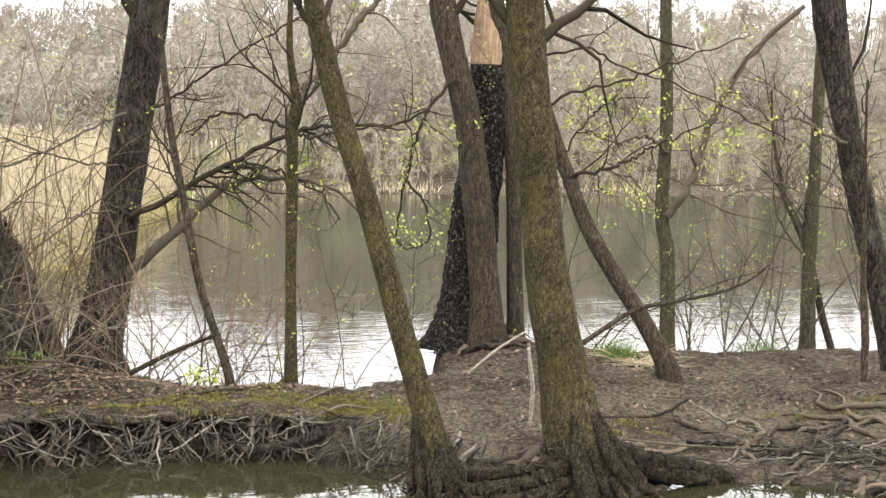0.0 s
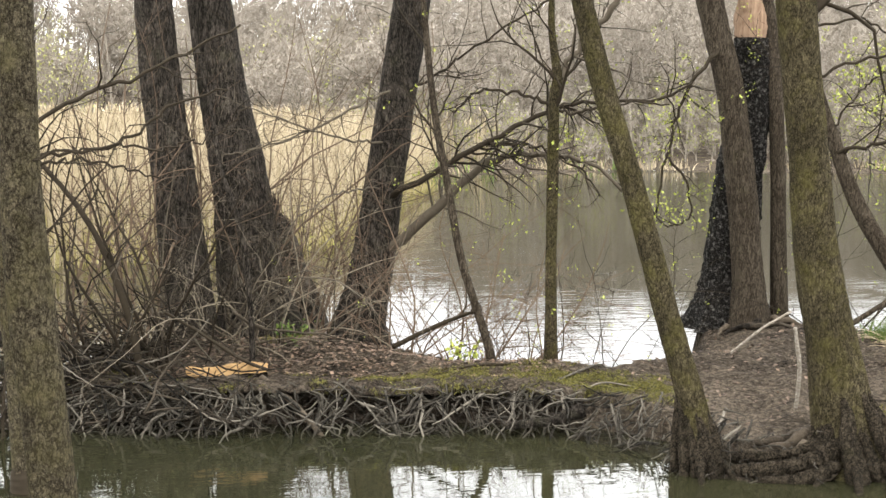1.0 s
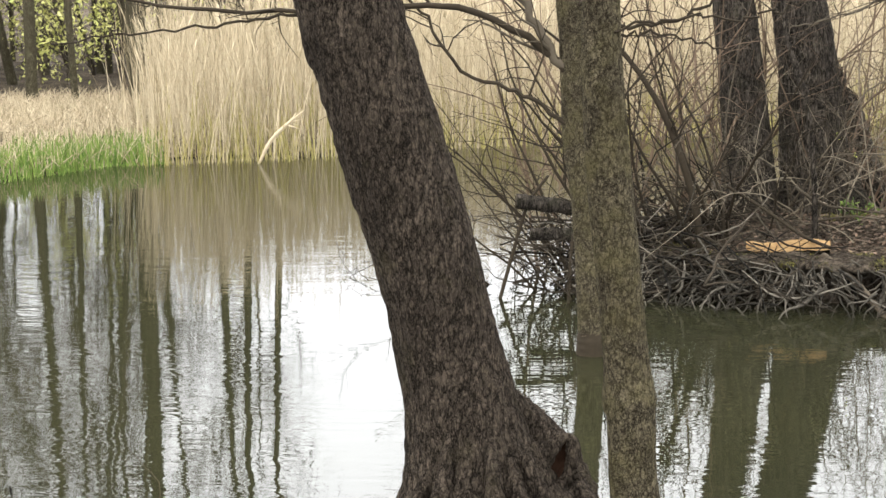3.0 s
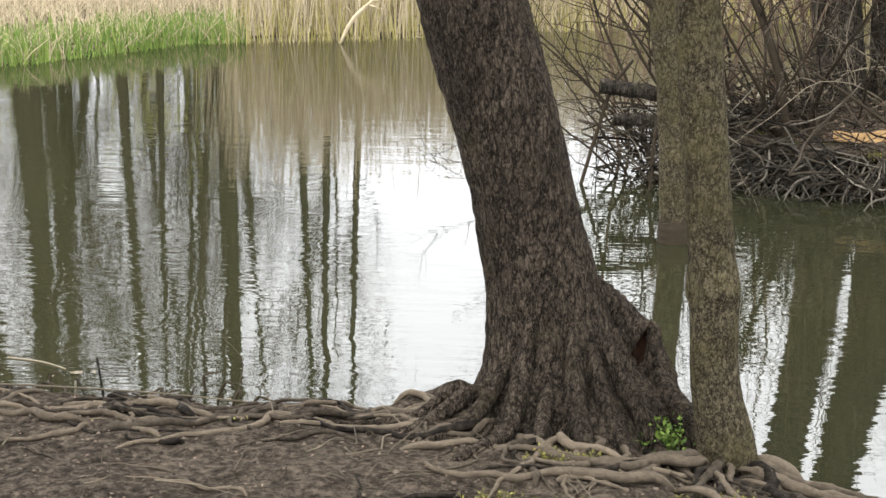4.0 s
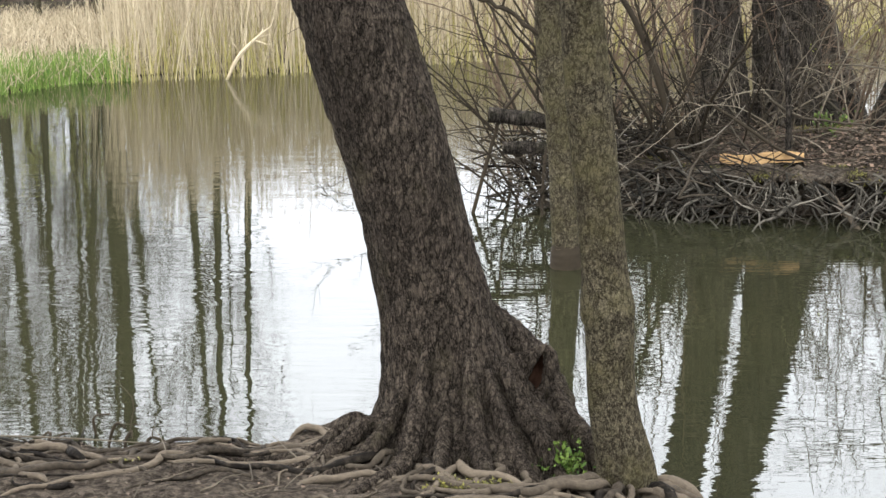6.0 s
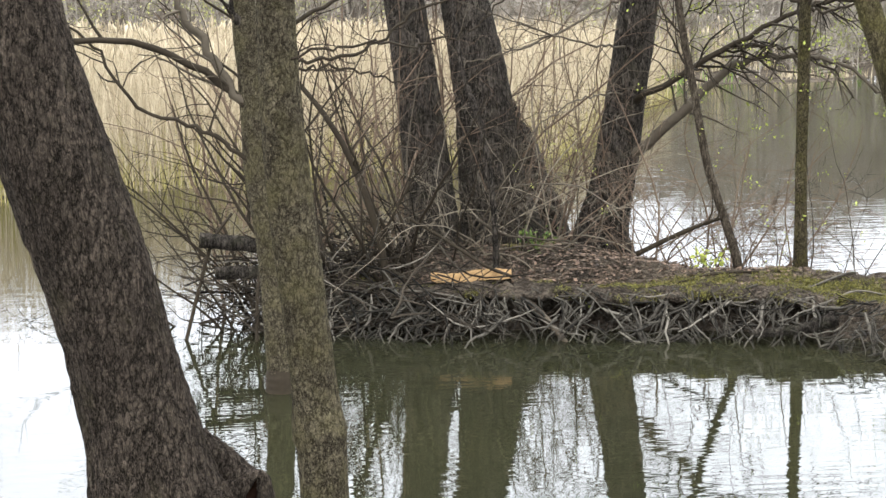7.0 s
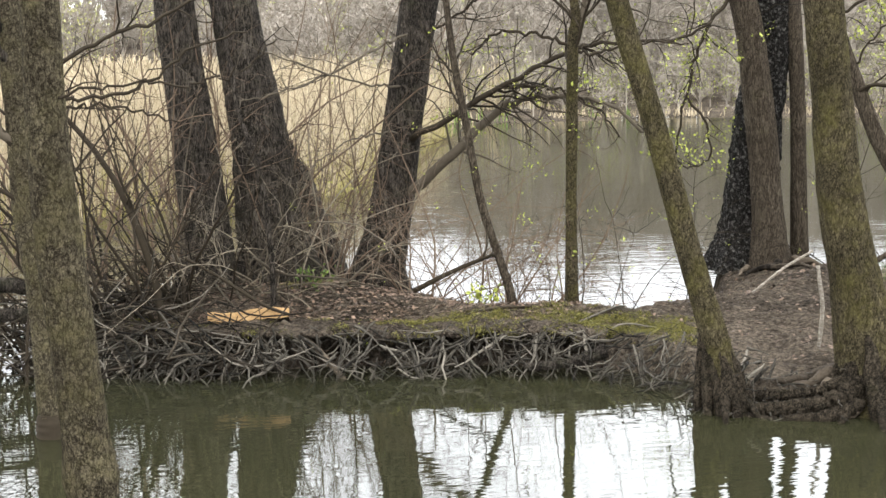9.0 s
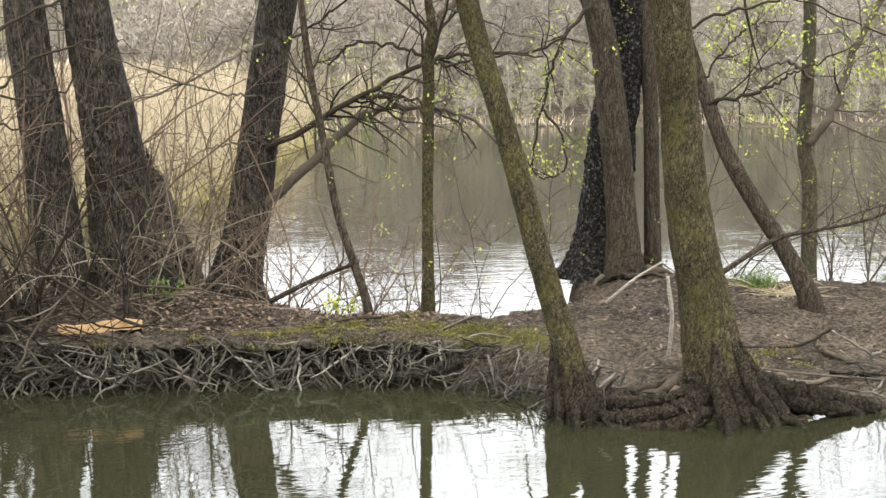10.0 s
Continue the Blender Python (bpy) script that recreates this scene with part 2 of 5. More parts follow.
    return tagged(ob, label, category, group, kind)


def unit(a):
    return a / np.maximum(np.linalg.norm(a, axis=-1, keepdims=True), 1e-9)


def tubes(P, R, sides=5, cap=False, lump=0.0):
    """Vertices and faces of n tubes: P (n, k, 3), R (n, k)."""
    P, R = np.asarray(P, float), np.asarray(R, float)
    n, k = R.shape
    T = unit(np.gradient(P, axis=1))
    mean = unit(T.mean(1))
    ref = np.where(np.abs(mean[:, 2:3]) > 0.7, np.array([[1.0, 0.0, 0.0]]), np.array([[0.0, 0.0, 1.0]]))
    U = unit(np.cross(T, ref[:, None, :]))
    V = np.cross(T, U)
    a = np.arange(sides) * 2 * np.pi / sides
    rr = R[:, :, None] * np.ones(sides)
    if lump:
        rr = rr * (1 + lump * RNG.normal(size=rr.shape))
    verts = P[:, :, None, :] + rr[..., None] * (np.cos(a)[:, None] * U[:, :, None, :] + np.sin(a)[:, None] * V[:, :, None, :])
    base = (np.arange(n) * k * sides)[:, None, None] + (np.arange(k - 1) * sides)[None, :, None]
    i, j = np.arange(sides), (np.arange(sides) + 1) % sides
    q = np.stack([base + i, base + j, base + sides + j, base + sides + i], -1).reshape(-1, 4)
    faces = [q]
    if cap:
        s = (np.arange(n) * k * sides)[:, None]
        faces += [s + i[::-1][None], s + (k - 1) * sides + i[None]]
    return verts.reshape(-1, 3), faces


def joined(pieces):
    verts, faces, off = [], [], 0
    for v, fs in pieces:
        verts.append(v)
        faces += [np.asarray(f) + off for f in fs]
        off += len(v)
    return np.concatenate(verts), faces


def grow(start, way, length, radius, k=6, wobble=0.15, rise=0.0, tip=0.25):
    """Wandering shoots: polylines (n, k, 3) and radii (n, k)."""
    n = len(start)
    P = np.empty((n, k, 3))
    P[:, 0] = start
    d = unit(np.asarray(way, float))
    step = (np.asarray(length, float) / (k - 1))[:, None]
    for i in range(1, k):
        d = unit(d + RNG.normal(0, wobble, (n, 3)) + np.array([0, 0, rise]))
        P[:, i] = P[:, i - 1] + d * step
    R = np.asarray(radius, float)[:, None] * np.linspace(1, tip, k)
    return P, R


def offshoots(P, R, count, length, spread=0.9, lo=0.25, hi=1.0, thin=0.5, up=0.25):
    """Starts, ways, lengths and radii of side shoots on polylines."""
    n, k, _ = P.shape
    which = np.repeat(np.arange(n), count)
    u = RNG.uniform(lo, hi, len(which)) * (k - 1.001)
    i = u.astype(int)
    f = (u - i)[:, None]
    start = P[which, i] * (1 - f) + P[which, i + 1] * f
    tang = unit(P[which, i + 1] - P[which, i])
    side = RNG.normal(size=tang.shape)
    side = unit(side - (side * tang).sum(1, keepdims=True) * tang)
    way = unit(tang * (1 - 0.45 * spread) + side * spread + np.array([0, 0, up]))
    rad = R[which, i] * thin
    span = length * RNG.uniform(0.5, 1.3, len(which)) * (1.15 - 0.6 * u / k)
    return start, way, span, rad


def spline(points, count):
    """Smooth run through (x, y, z, r) points."""
    p = np.asarray(points, float)
    p = np.vstack([2 * p[0] - p[1], p, 2 * p[-1] - p[-2]])
    seg = len(p) - 3
    t = np.linspace(0, seg - 1e-6, count)
    i = t.astype(int)
    f = (t - i)[:, None]
    a, b, c, d = p[i], p[i + 1], p[i + 2], p[i + 3]
    return 0.5 * (2 * b + (c - a) * f + (2 * a - 5 * b + 4 * c - d) * f * f + (3 * b - a - 3 * c + d) * f ** 3)


def lumpy(v, size, amount, stretch=1.0):
    """Noise for each vertex, for swellings and ridges."""
    return np.array([noise.noise(Vector((x / size, y / size, z / size * stretch))) for x, y, z in v]) * amount


def stem_mesh(name, points, mat, sides=24, rings=60, flare=0.0, lobes=5, rough=0.04, ridge=0.05, above=0.0, broken=False):
    """A trunk: swollen foot with root lobes, uneven girth; above: metres that it goes on over its last point."""
    pts = [tuple(p) for p in points]
    if above:
        a, b = np.array(pts[-2]), np.array(pts[-1])
        way = unit((b - a)[:3])
        for s in (0.35, 0.7, 1.0):
            way = unit(way + np.array([0, 0, 0.25]))
            q = b[:3] + way * above * s
            pts.append((*q, max(b[3] * (1 - 0.8 * s), 0.012)))
    s = spline(pts, rings)
    P, R = s[:, :3], np.maximum(s[:, 3], 0.004)
    v, f = tubes(P[None], R[None], sides, cap=True)
    v = v.reshape(rings, sides, 3)
    ax = P[:, None, :]
    out = v - ax
    low = np.clip(1 - (P[:, 2] - P[0, 2]) / 0.55, 0, 1)[:, None] ** 2.2
    ang = np.arange(sides) * 2 * np.pi / sides
    ph = RNG.uniform(0, 6.28)
    lobe = 0.5 + 0.5 * np.cos(lobes * ang + ph + 0.8 * np.sin(2 * ang + ph))
    k = 1 + flare * low * (0.35 + lobe[None] ** 1.5)
    flat = v.reshape(-1, 3)
    k = k + (lumpy(flat, 0.35, rough * 1.6, 0.6) + lumpy(flat, 0.05, ridge, 0.22) + lumpy(flat, 0.022, ridge * 0.7, 0.4)).reshape(rings, sides)
    v = ax + out * k[..., None]
    if broken:
        v[-1, :, 2] += RNG.uniform(-0.05, 0.3, sides)
    return mesh_data(name, v.reshape(-1, 3), f, mat), P, R


def leaves(at, size, count, spread):
    """Small folded leaves scattered round points."""
    at = at if len(at) else np.zeros((0, 3))
    n = len(at) * count
    c = np.repeat(at, count, 0) + RNG.normal(0, spread, (n, 3))
    a = unit(RNG.normal(size=(n, 3)) + np.array([0, 0, 0.5]))
    b = unit(np.cross(a, RNG.normal(size=(n, 3))))
    s = (size * RNG.uniform(0.5, 1.3, n))[:, None]
    nrm = np.cross(a, b)
    v = np.stack([c, c + a * s * 0.5 + b * s * 0.28 + nrm * s * 0.1, c + a * s, c + a * s * 0.5 - b * s * 0.28 + nrm * s * 0.1], 1)
    i = np.arange(n)[:, None] * 4
    return v.reshape(-1, 3), [np.hstack([i, i + 1, i + 2]), np.hstack([i, i + 2, i + 3])]


# ---- the lie of the land ----
ISLAND = np.array([(-0.30, 11.8), (0.2, 11.45), (0.78, 11.15), (1.57, 10.85), (2.4, 10.7), (3.64, 10.42), (4.25, 10.1), (4.6, 9.5), (4.5, 8.95), (4.9, 8.6),
                   (5.6, 8.4), (6.1, 8.4), (6.55, 8.64), (7.17, 8.05), (7.6, 7.6), (9.0, 6.9), (12.0, 6.2), (17.0, 6.5), (18.0, 9.0), (14.0, 10.4),
                   (11.2, 11.9), (10.2, 12.3), (9.2, 12.4), (8.3, 12.8), (7.9, 13.7), (6.5, 13.7), (5.9, 12.3), (5.05, 11.8), (4.1, 12.1), (3.7, 13.4), (3.0, 14.4), (1.6, 14.0), (0.4, 12.9)])
BANK = np.array([(-60.0, 9.0), (-20.0, 7.6), (-8.0, 6.2), (-2.85, 6.0), (-2.0, 6.02), (-1.1, 6.0), (-0.75, 6.35), (-0.3, 6.15), (0.2, 5.85), (0.47, 5.6), (0.91, 5.3), (1.6, 4.9), (4.0, 4.0), (12.0, 1.0), (60.0, -14.0), (400.0, -60.0), (400.0, -400.0), (-400.0, -400.0), (-400.0, 9.0)])
FAR = np.array([(-400.0, 9.5), (-60.0, 9.6), (-20.0, 10.0), (-9.0, 15.0), (-7.2, 16.9), (-5.7, 19.3), (-2.9, 20.5), (5.2, 24.8), (10.5, 38.0), (16.0, 51.0), (22.0, 53.0), (41.0, 52.5), (70.0, 44.0), (110.0, 20.0), (400.0, -50.0), (400.0, 400.0), (-400.0, 400.0)])


def inside(poly, x, y):
    """Signed distance to a polygon, positive inside."""
    d = np.full(x.shape, 1e9)
    odd = np.zeros(x.shape, bool)
    for (ax, ay), (bx, by) in zip(poly, np.roll(poly, -1, 0)):
        ex, ey = bx - ax, by - ay
        t = np.clip(((x - ax) * ex + (y - ay) * ey) / (ex * ex + ey * ey), 0, 1)
        d = np.minimum(d, np.hypot(x - ax - t * ex, y - ay - t * ey))
        odd ^= ((ay > y) != (by > y)) & (x < (ey and ex / ey or 0) * (y - ay) + ax)
    return np.where(odd, d, -d)


def step(a, b, x):
    t = np.clip((x - a) / (b - a), 0, 1)
    return t * t * (3 - 2 * t)


def height(x, y):
    """Ground level over the pond's face."""
    x, y = np.asarray(x, float), np.asarray(y, float)
    z = np.full(x.shape, -0.6)
    s = inside(ISLAND, x, y)
    low = step(4.2, 5.6, x) * step(11.6, 10.2, y)
    steep = -0.09 + 0.39 * step(0.33, 0.46, s) + 0.14 * step(0.3, 1.3, s)
    gentle = np.clip(0.17 * s, 0, 0.42)
    isl = np.where(s > 0, steep * (1 - low) + gentle * low, np.maximum(1.6 * s, -0.6))
    isl = isl - 0.12 * step(0.9, -0.2, x) * (s > 0)
    s = inside(BANK, x, y)
    bank = -0.6 + 0.75 * step(-0.3, 0.12, s) + 0.16 * step(0.1, 0.9, s) + 0.09 * np.clip(s - 0.9, 0, 6)
    s = inside(FAR, x, y)
    far = -0.6 + 0.7 * step(-0.4, 0.4, s) + 0.15 * step(0.5, 4, s) + 0.055 * np.clip(s - 25, 0, 120)
    return np.maximum(np.maximum(z, isl), np.maximum(bank, far))


def surface(x, y):
    """Ground level with its humps and clods."""
    z = height(x, y)
    v = np.stack([x, y, z], -1)
    near = (np.abs(x - 4) < 10) & (np.abs(y - 9) < 8)
    w = v[near] * np.array([1, 1, 0.01])
    z[near] += lumpy(w, 0.5, 0.05) + lumpy(w, 0.13, 0.026) * (z[near] > -0.2)
    return z


def on_ground(x, y):
    return float(surface(np.array([float(x)]), np.array([float(y)]))[0])


def ground():
    def axis(lo, hi, fine):
        left = lo - np.geomspace(0.3, 398 + lo, 26)[::-1]
        right = hi + np.geomspace(0.3, 398 - hi, 26)
        return np.concatenate([left, np.arange(lo, hi, fine), right])
    xs, ys = axis(-4.0, 11.5, 0.052), axis(3.8, 14.2, 0.052)
    X, Y = np.meshgrid(xs, ys)
    Z = height(X, Y)
    v = np.stack([X, Y, Z], -1).reshape(-1, 3)
    v[:, 2] = surface(v[:, 0], v[:, 1])
    nx, ny = len(xs), len(ys)
    i = (np.arange(ny - 1)[:, None] * nx + np.arange(nx - 1)[None]).reshape(-1, 1)
    me = mesh_data("ground", v, np.hstack([i, i + 1, i + nx + 1, i + nx]), M["soil"])
    me.materials.append(M["soil_dark"])
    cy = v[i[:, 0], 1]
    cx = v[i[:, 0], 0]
    # island face below the lip: shade behind the roots, put in as darker soil
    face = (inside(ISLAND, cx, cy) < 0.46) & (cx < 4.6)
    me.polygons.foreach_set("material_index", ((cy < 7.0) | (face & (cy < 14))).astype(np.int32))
    return tagged(new("ground", me), "damp brown soil of pond banks and island", "ground", kind="structure")


ground()


def water():
    s = 399.0
    v = [(-s, -s, 0), (s, -s, 0), (s, s, 0), (-s, s, 0)]
    return tagged(new("water", mesh_data("water", v, np.array([[0, 1, 2, 3]]), M["water"])), "murky olive pond water with faint ripples", "water", kind="structure")


water()


# ---- trees ----
def crown_parts(tree, P, R, start, limbs, limb_len, twigs=4, twig_len=0.8, mat="twig_dark", bud=0, droop=0.1, limb_rad=0.35, third=2, over=2.7):
    """Limbs, side shoots and fine twigs on a stem's upper part, and buds."""
    start = max(start, float((P[:, 2] < over).sum()) / len(P))
    lim = offshoots(P[None], R[None], limbs, limb_len, 0.9, start, 0.98, limb_rad, 0.25)
    LP, LR = grow(lim[0], lim[1], lim[2], np.clip(lim[3], 0.008, 0.06), 9, 0.16, droop)
    for k in range(limbs):
        v, f = tubes(LP[k:k + 1], LR[k:k + 1], 6)
        part("limb", mesh_data("limb", v, f, M[mat]), tree)
    sh = offshoots(LP, LR, twigs, twig_len, 0.8, 0.15, 1.0, 0.6, 0.1)
    SP, SR = grow(sh[0], sh[1], sh[2], np.clip(sh[3], 0.004, 0.02), 6, 0.2, 0.02)
    tw = offshoots(SP, SR, third, twig_len * 0.5, 0.8, 0.1, 1.0, 0.6, 0.05)
    TP, TR = grow(tw[0], tw[1], tw[2], np.clip(tw[3], 0.0025, 0.008), 5, 0.22, 0.0)
    v, f = joined([tubes(SP, SR, 4), tubes(TP, TR, 3)])
    tagged(part("twig_spray", mesh_data("twig_spray", v, f, M[mat]), tree), kind="stuff")
    if bud:
        ends = TP[:, -2:].reshape(-1, 3)
        ends = ends[RNG.random(len(ends)) < bud]
        ends = ends if len(ends) else TP[:1, -1]
        v, f = leaves(ends, 0.024, 5, 0.025)
        tagged(part("leaf_spray", mesh_data("leaf_spray", v, f, M["leaf_bud"], False), tree, "yellow-green opening leaves"), kind="stuff")


def tree(label, points, mat, sides=20, rings=70, flare=0.5, above=5.0, limbs=6, limb_len=1.6, start=0.45, twig="twig_dark", bud=0, ridge=0.05, name="tree", lobes=5, **more):
    x, y, z, r = points[0]
    pts = [(a - x, b - y, c - z, d) for a, b, c, d in points]
    pts = [(pts[0][0] - (pts[1][0] - pts[0][0]) * 0.1, pts[0][1], -0.25, r * 1.08)] + pts
    t = thing(name, (x, y, z), label, "tree")
    me, P, R = stem_mesh("trunk", pts, M[mat], sides, rings, flare, lobes, ridge=ridge, above=above)
    part("trunk", me, t)
    if limbs:
        crown_parts(t, P, R, start, limbs, limb_len, mat=twig, bud=bud, **more)
    return t


near_tree = tree("large leaning tree with rough dark brown fissured bark", [(-0.25, 5.71, 0.24, 0.41), (-0.27, 5.71, 0.38, 0.33), (-0.31, 5.71, 0.6, 0.25), (-0.36, 5.7, 0.87, 0.215), (-0.46, 5.69, 1.32, 0.2), (-0.57, 5.68, 1.72, 0.2), (-0.68, 5.67, 2.1, 0.2), (-0.8, 5.66, 2.54, 0.195)], "bark_near", 120, 560, 0.55, 7.0, 7, 2.2, 0.6, ridge=0.05, lobes=6, over=3.2)
slim_tree = tree("slim tree with grey-brown lichen-flecked bark", [(0.38, 5.38, 0.25, 0.105), (0.33, 5.37, 0.54, 0.092), (0.32, 5.37, 0.80, 0.09), (0.31, 5.37, 0.88, 0.1), (0.3, 5.37, 1.0, 0.086), (0.27, 5.36, 1.3, 0.081), (0.23, 5.36, 1.7, 0.08), (0.2, 5.36, 2.1, 0.074), (0.19, 5.36, 2.5, 0.067)], "bark_thin", 64, 340, 0.35, 6.0, 6, 1.6, 0.6, ridge=0.03, over=3.2)
pond_tree = tree("olive-brown forked thin tree standing in the shallow water", [(0.3, 9.53, -0.1, 0.095), (0.27, 9.53, 0.55, 0.09), (0.24, 9.53, 0.99, 0.088), (0.18, 9.53, 1.47, 0.09), (0.15, 9.53, 2.01, 0.081), (0.11, 9.53, 2.54, 0.078)], "bark_thin", 24, 80, 0.0, 4.0, 12, 1.7, 0.3, twigs=5, twig_len=0.6, droop=0.02, limb_rad=0.12, over=1.2)
tree("dark upright tree with a wide foot", [(1.72, 12.87, 0.5, 0.25), (1.69, 12.87, 0.99, 0.215), (1.6, 12.9, 1.87, 0.185), (1.53, 12.92, 2.35, 0.175), (1.48, 12.93, 2.83, 0.17)], "bark_dark", 28, 90, 0.45, 6, 6, 2.0, 0.35, name="tree")
tree("broad dark tree leaning over the brush", [(2.36, 13.04, 0.5, 0.36), (2.29, 13.05, 0.96, 0.3), (2.19, 13.08, 1.85, 0.244), (2.09, 13.11, 2.35, 0.219), (2.01, 13.13, 2.84, 0.204)], "bark_dark", 32, 90, 0.45, 6.5, 6, 2.2, 0.35)
leaning_tree = tree("dark tree leaning out over the pond", [(3.29, 13.05, 0.5, 0.225), (3.37, 13.0, 0.9, 0.2), (3.45, 12.97, 1.5, 0.18), (3.54, 12.93, 2.2, 0.172), (3.62, 12.9, 2.84, 0.165), (3.72, 12.85, 3.54, 0.158)], "bark_dark", 28, 90, 0.4, 6, 8, 2.0, 0.5)
tree("thin crooked sapling bending over leaf litter", [(3.95, 11.33, 0.46, 0.036), (3.82, 11.4, 0.9, 0.034), (3.72, 11.45, 1.26, 0.034), (3.61, 11.5, 1.89, 0.031), (3.53, 11.54, 2.34, 0.029), (3.47, 11.58, 2.87, 0.027), (3.42, 11.6, 3.44, 0.022)], "bark_brown", 10, 60, 0.3, 1.5, 9, 0.9, 0.2, bud=0.15, name="sapling", over=1.0)
edge_sapling = tree("straight grey-green sapling at the water's edge", [(4.52, 11.44, 0.46, 0.056), (4.51, 11.45, 1.19, 0.046), (4.51, 11.45, 1.89, 0.049), (4.51, 11.45, 2.49, 0.046), (4.53, 11.44, 2.68, 0.04), (4.48, 11.46, 3.09, 0.028), (4.48, 11.46, 3.5, 0.021)], "bark_moss", 12, 60, 0.2, 2.0, 9, 1.1, 0.35, bud=0.3, name="sapling", over=1.0)
waterline_tree = tree("mossy leaning tree rooted at the waterline", [(4.67, 8.94, 0, 0.155), (4.61, 8.97, 0.4, 0.1001), (4.43, 9.06, 1.05, 0.0861), (4.24, 9.16, 1.81, 0.0792), (4.02, 9.27, 2.57, 0.0766), (3.91, 9.32, 3.02, 0.0731), (3.85, 9.35, 3.32, 0.0661)], "bark_moss", 28, 110, 0.4, 4.5, 7, 1.6, 0.55, bud=0.2, ridge=0.04)
mossy_tree = tree("thick straight tree with mossy bark and spreading root foot", [(5.72, 8.75, 0.05, 0.27), (5.64, 8.8, 0.39, 0.222), (5.56, 8.84, 0.83, 0.18), (5.45, 8.89, 1.42, 0.1521), (5.37, 8.93, 2.21, 0.1341), (5.29, 8.97, 2.99, 0.1323), (5.26, 8.98, 3.37, 0.1305)], "bark_moss", 56, 150, 1.1, 6, 8, 1.8, 0.6, ridge=0.05, lobes=6)
brown_tree = tree("smooth brown tree beside a broken trunk", [(7.04, 12.73, 0.5, 0.18), (7.01, 12.75, 1.0, 0.15), (6.93, 12.79, 1.83, 0.143), (6.82, 12.84, 2.64, 0.132), (6.68, 12.91, 3.24, 0.126), (6.59, 12.96, 3.72, 0.13)], "bark_brown", 24, 80, 0.6, 4, 6, 1.8, 0.5)
tree("slender grey tree behind the thick one", [(7.42, 12.83, 0.5, 0.089), (7.39, 12.84, 1.26, 0.078), (7.36, 12.86, 2.1, 0.073), (7.28, 12.9, 3.04, 0.084), (7.18, 12.95, 3.65, 0.089)], "bark_brown", 16, 60, 0.3, 4, 5, 1.5, 0.5)
slanting_tree = tree("brown tree slanting up from bare soil", [(7.66, 10.57, 0.46, 0.0925), (7.47, 10.66, 0.85, 0.0755), (7.27, 10.76, 1.19, 0.0755), (7.01, 10.89, 1.67, 0.0681), (6.85, 10.97, 2.11, 0.0614), (6.71, 11.04, 2.54, 0.054), (6.61, 11.09, 2.92, 0.0503)], "bark_brown", 20, 80, 0.5, 3, 8, 1.6, 0.4, bud=0.5, over=1.2, limb_rad=0.15)
edge_tree = tree("slim grey tree on the far edge of the island", [(8.64, 11.97, 0.45, 0.0752), (8.62, 11.98, 1.31, 0.0752), (8.56, 12.01, 1.7, 0.0664), (8.57, 12, 2.69, 0.0616), (8.53, 12.02, 3.77, 0.0576)], "bark_far", 16, 60, 0.4, 4, 9, 1.5, 0.3, twig="twig_grey", bud=0.1, over=1.2, limb_rad=0.2)
gnarled_tree = tree("dark gnarled tree with a blackened top", [(9.95, 10.19, 0.4, 0.15), (9.76, 10.28, 1.17, 0.123), (9.6, 10.36, 1.84, 0.118), (9.46, 10.43, 2.5, 0.118), (9.35, 10.49, 3.11, 0.133), (9.25, 10.54, 3.71, 0.15)], "bark_dark", 24, 90, 0.4, 4, 8, 1.6, 0.3, ridge=0.09, over=1.2, limb_rad=0.15)
tree("pale slim tree beside the water", [(10.27, 11.82, 0.3, 0.086), (10.26, 11.83, 1.12, 0.069), (10.27, 11.82, 1.87, 0.063), (10.28, 11.81, 3.01, 0.057), (10.29, 11.81, 3.86, 0.052)], "bark_far", 14, 60, 0.4, 3, 12, 1.3, 0.25, twig="twig_grey", bud=0.1, over=0.8, limb_rad=0.2)
tree("crooked young stem beside a pale tree", [(10.52, 11.74, 0.3, 0.04), (10.42, 11.79, 0.66, 0.04), (10.32, 11.84, 1.12, 0.036), (10.18, 11.91, 1.55, 0.042), (10.04, 11.98, 1.86, 0.034), (9.97, 12.01, 2.15, 0.023)], "bark_brown", 10, 50, 0.3, 0.8, 6, 0.9, 0.4, name="sapling", over=1.0)
tree("thin upright stem in bare soil", [(9.08, 9.67, 0.4, 0.029), (9.07, 9.68, 0.77, 0.029), (9.04, 9.69, 1.25, 0.027), (9.02, 9.7, 1.97, 0.022)], "bark_brown", 8, 40, 0.3, 1.0, 5, 0.8, 0.4, name="sapling", over=1.0)


def snag():
    x, y, z = 7.02, 13.06, 0.5
    t = thing("broken_tree", (x, y, z), "charred dark broken trunk with pale torn wood on top", "tree stump")
    me, P, R = stem_mesh("trunk", [(0, 0, -0.2, 0.34), (0, 0, 0.1, 0.31), (-0.01, 0, 0.62, 0.26), (0.04, -0.02, 1.33, 0.225), (0.11, -0.06, 1.98, 0.19), (0.12, -0.06, 2.62, 0.18)], M["bark_charred"], 32, 110, 0.5, 5, 0.06, 0.12)
    part("trunk", me, t)
    me, P, R = stem_mesh("torn_wood", [(0.12, -0.06, 2.45, 0.17), (0.1, -0.06, 2.8, 0.15), (0.06, -0.06, 3.1, 0.1), (0.02, -0.05, 3.35, 0.02)], M["split_wood"], 24, 40, 0, 5, 0.12, 0.15, broken=True)
    part("torn_wood", me, t, "pale splintered heartwood")


snag()


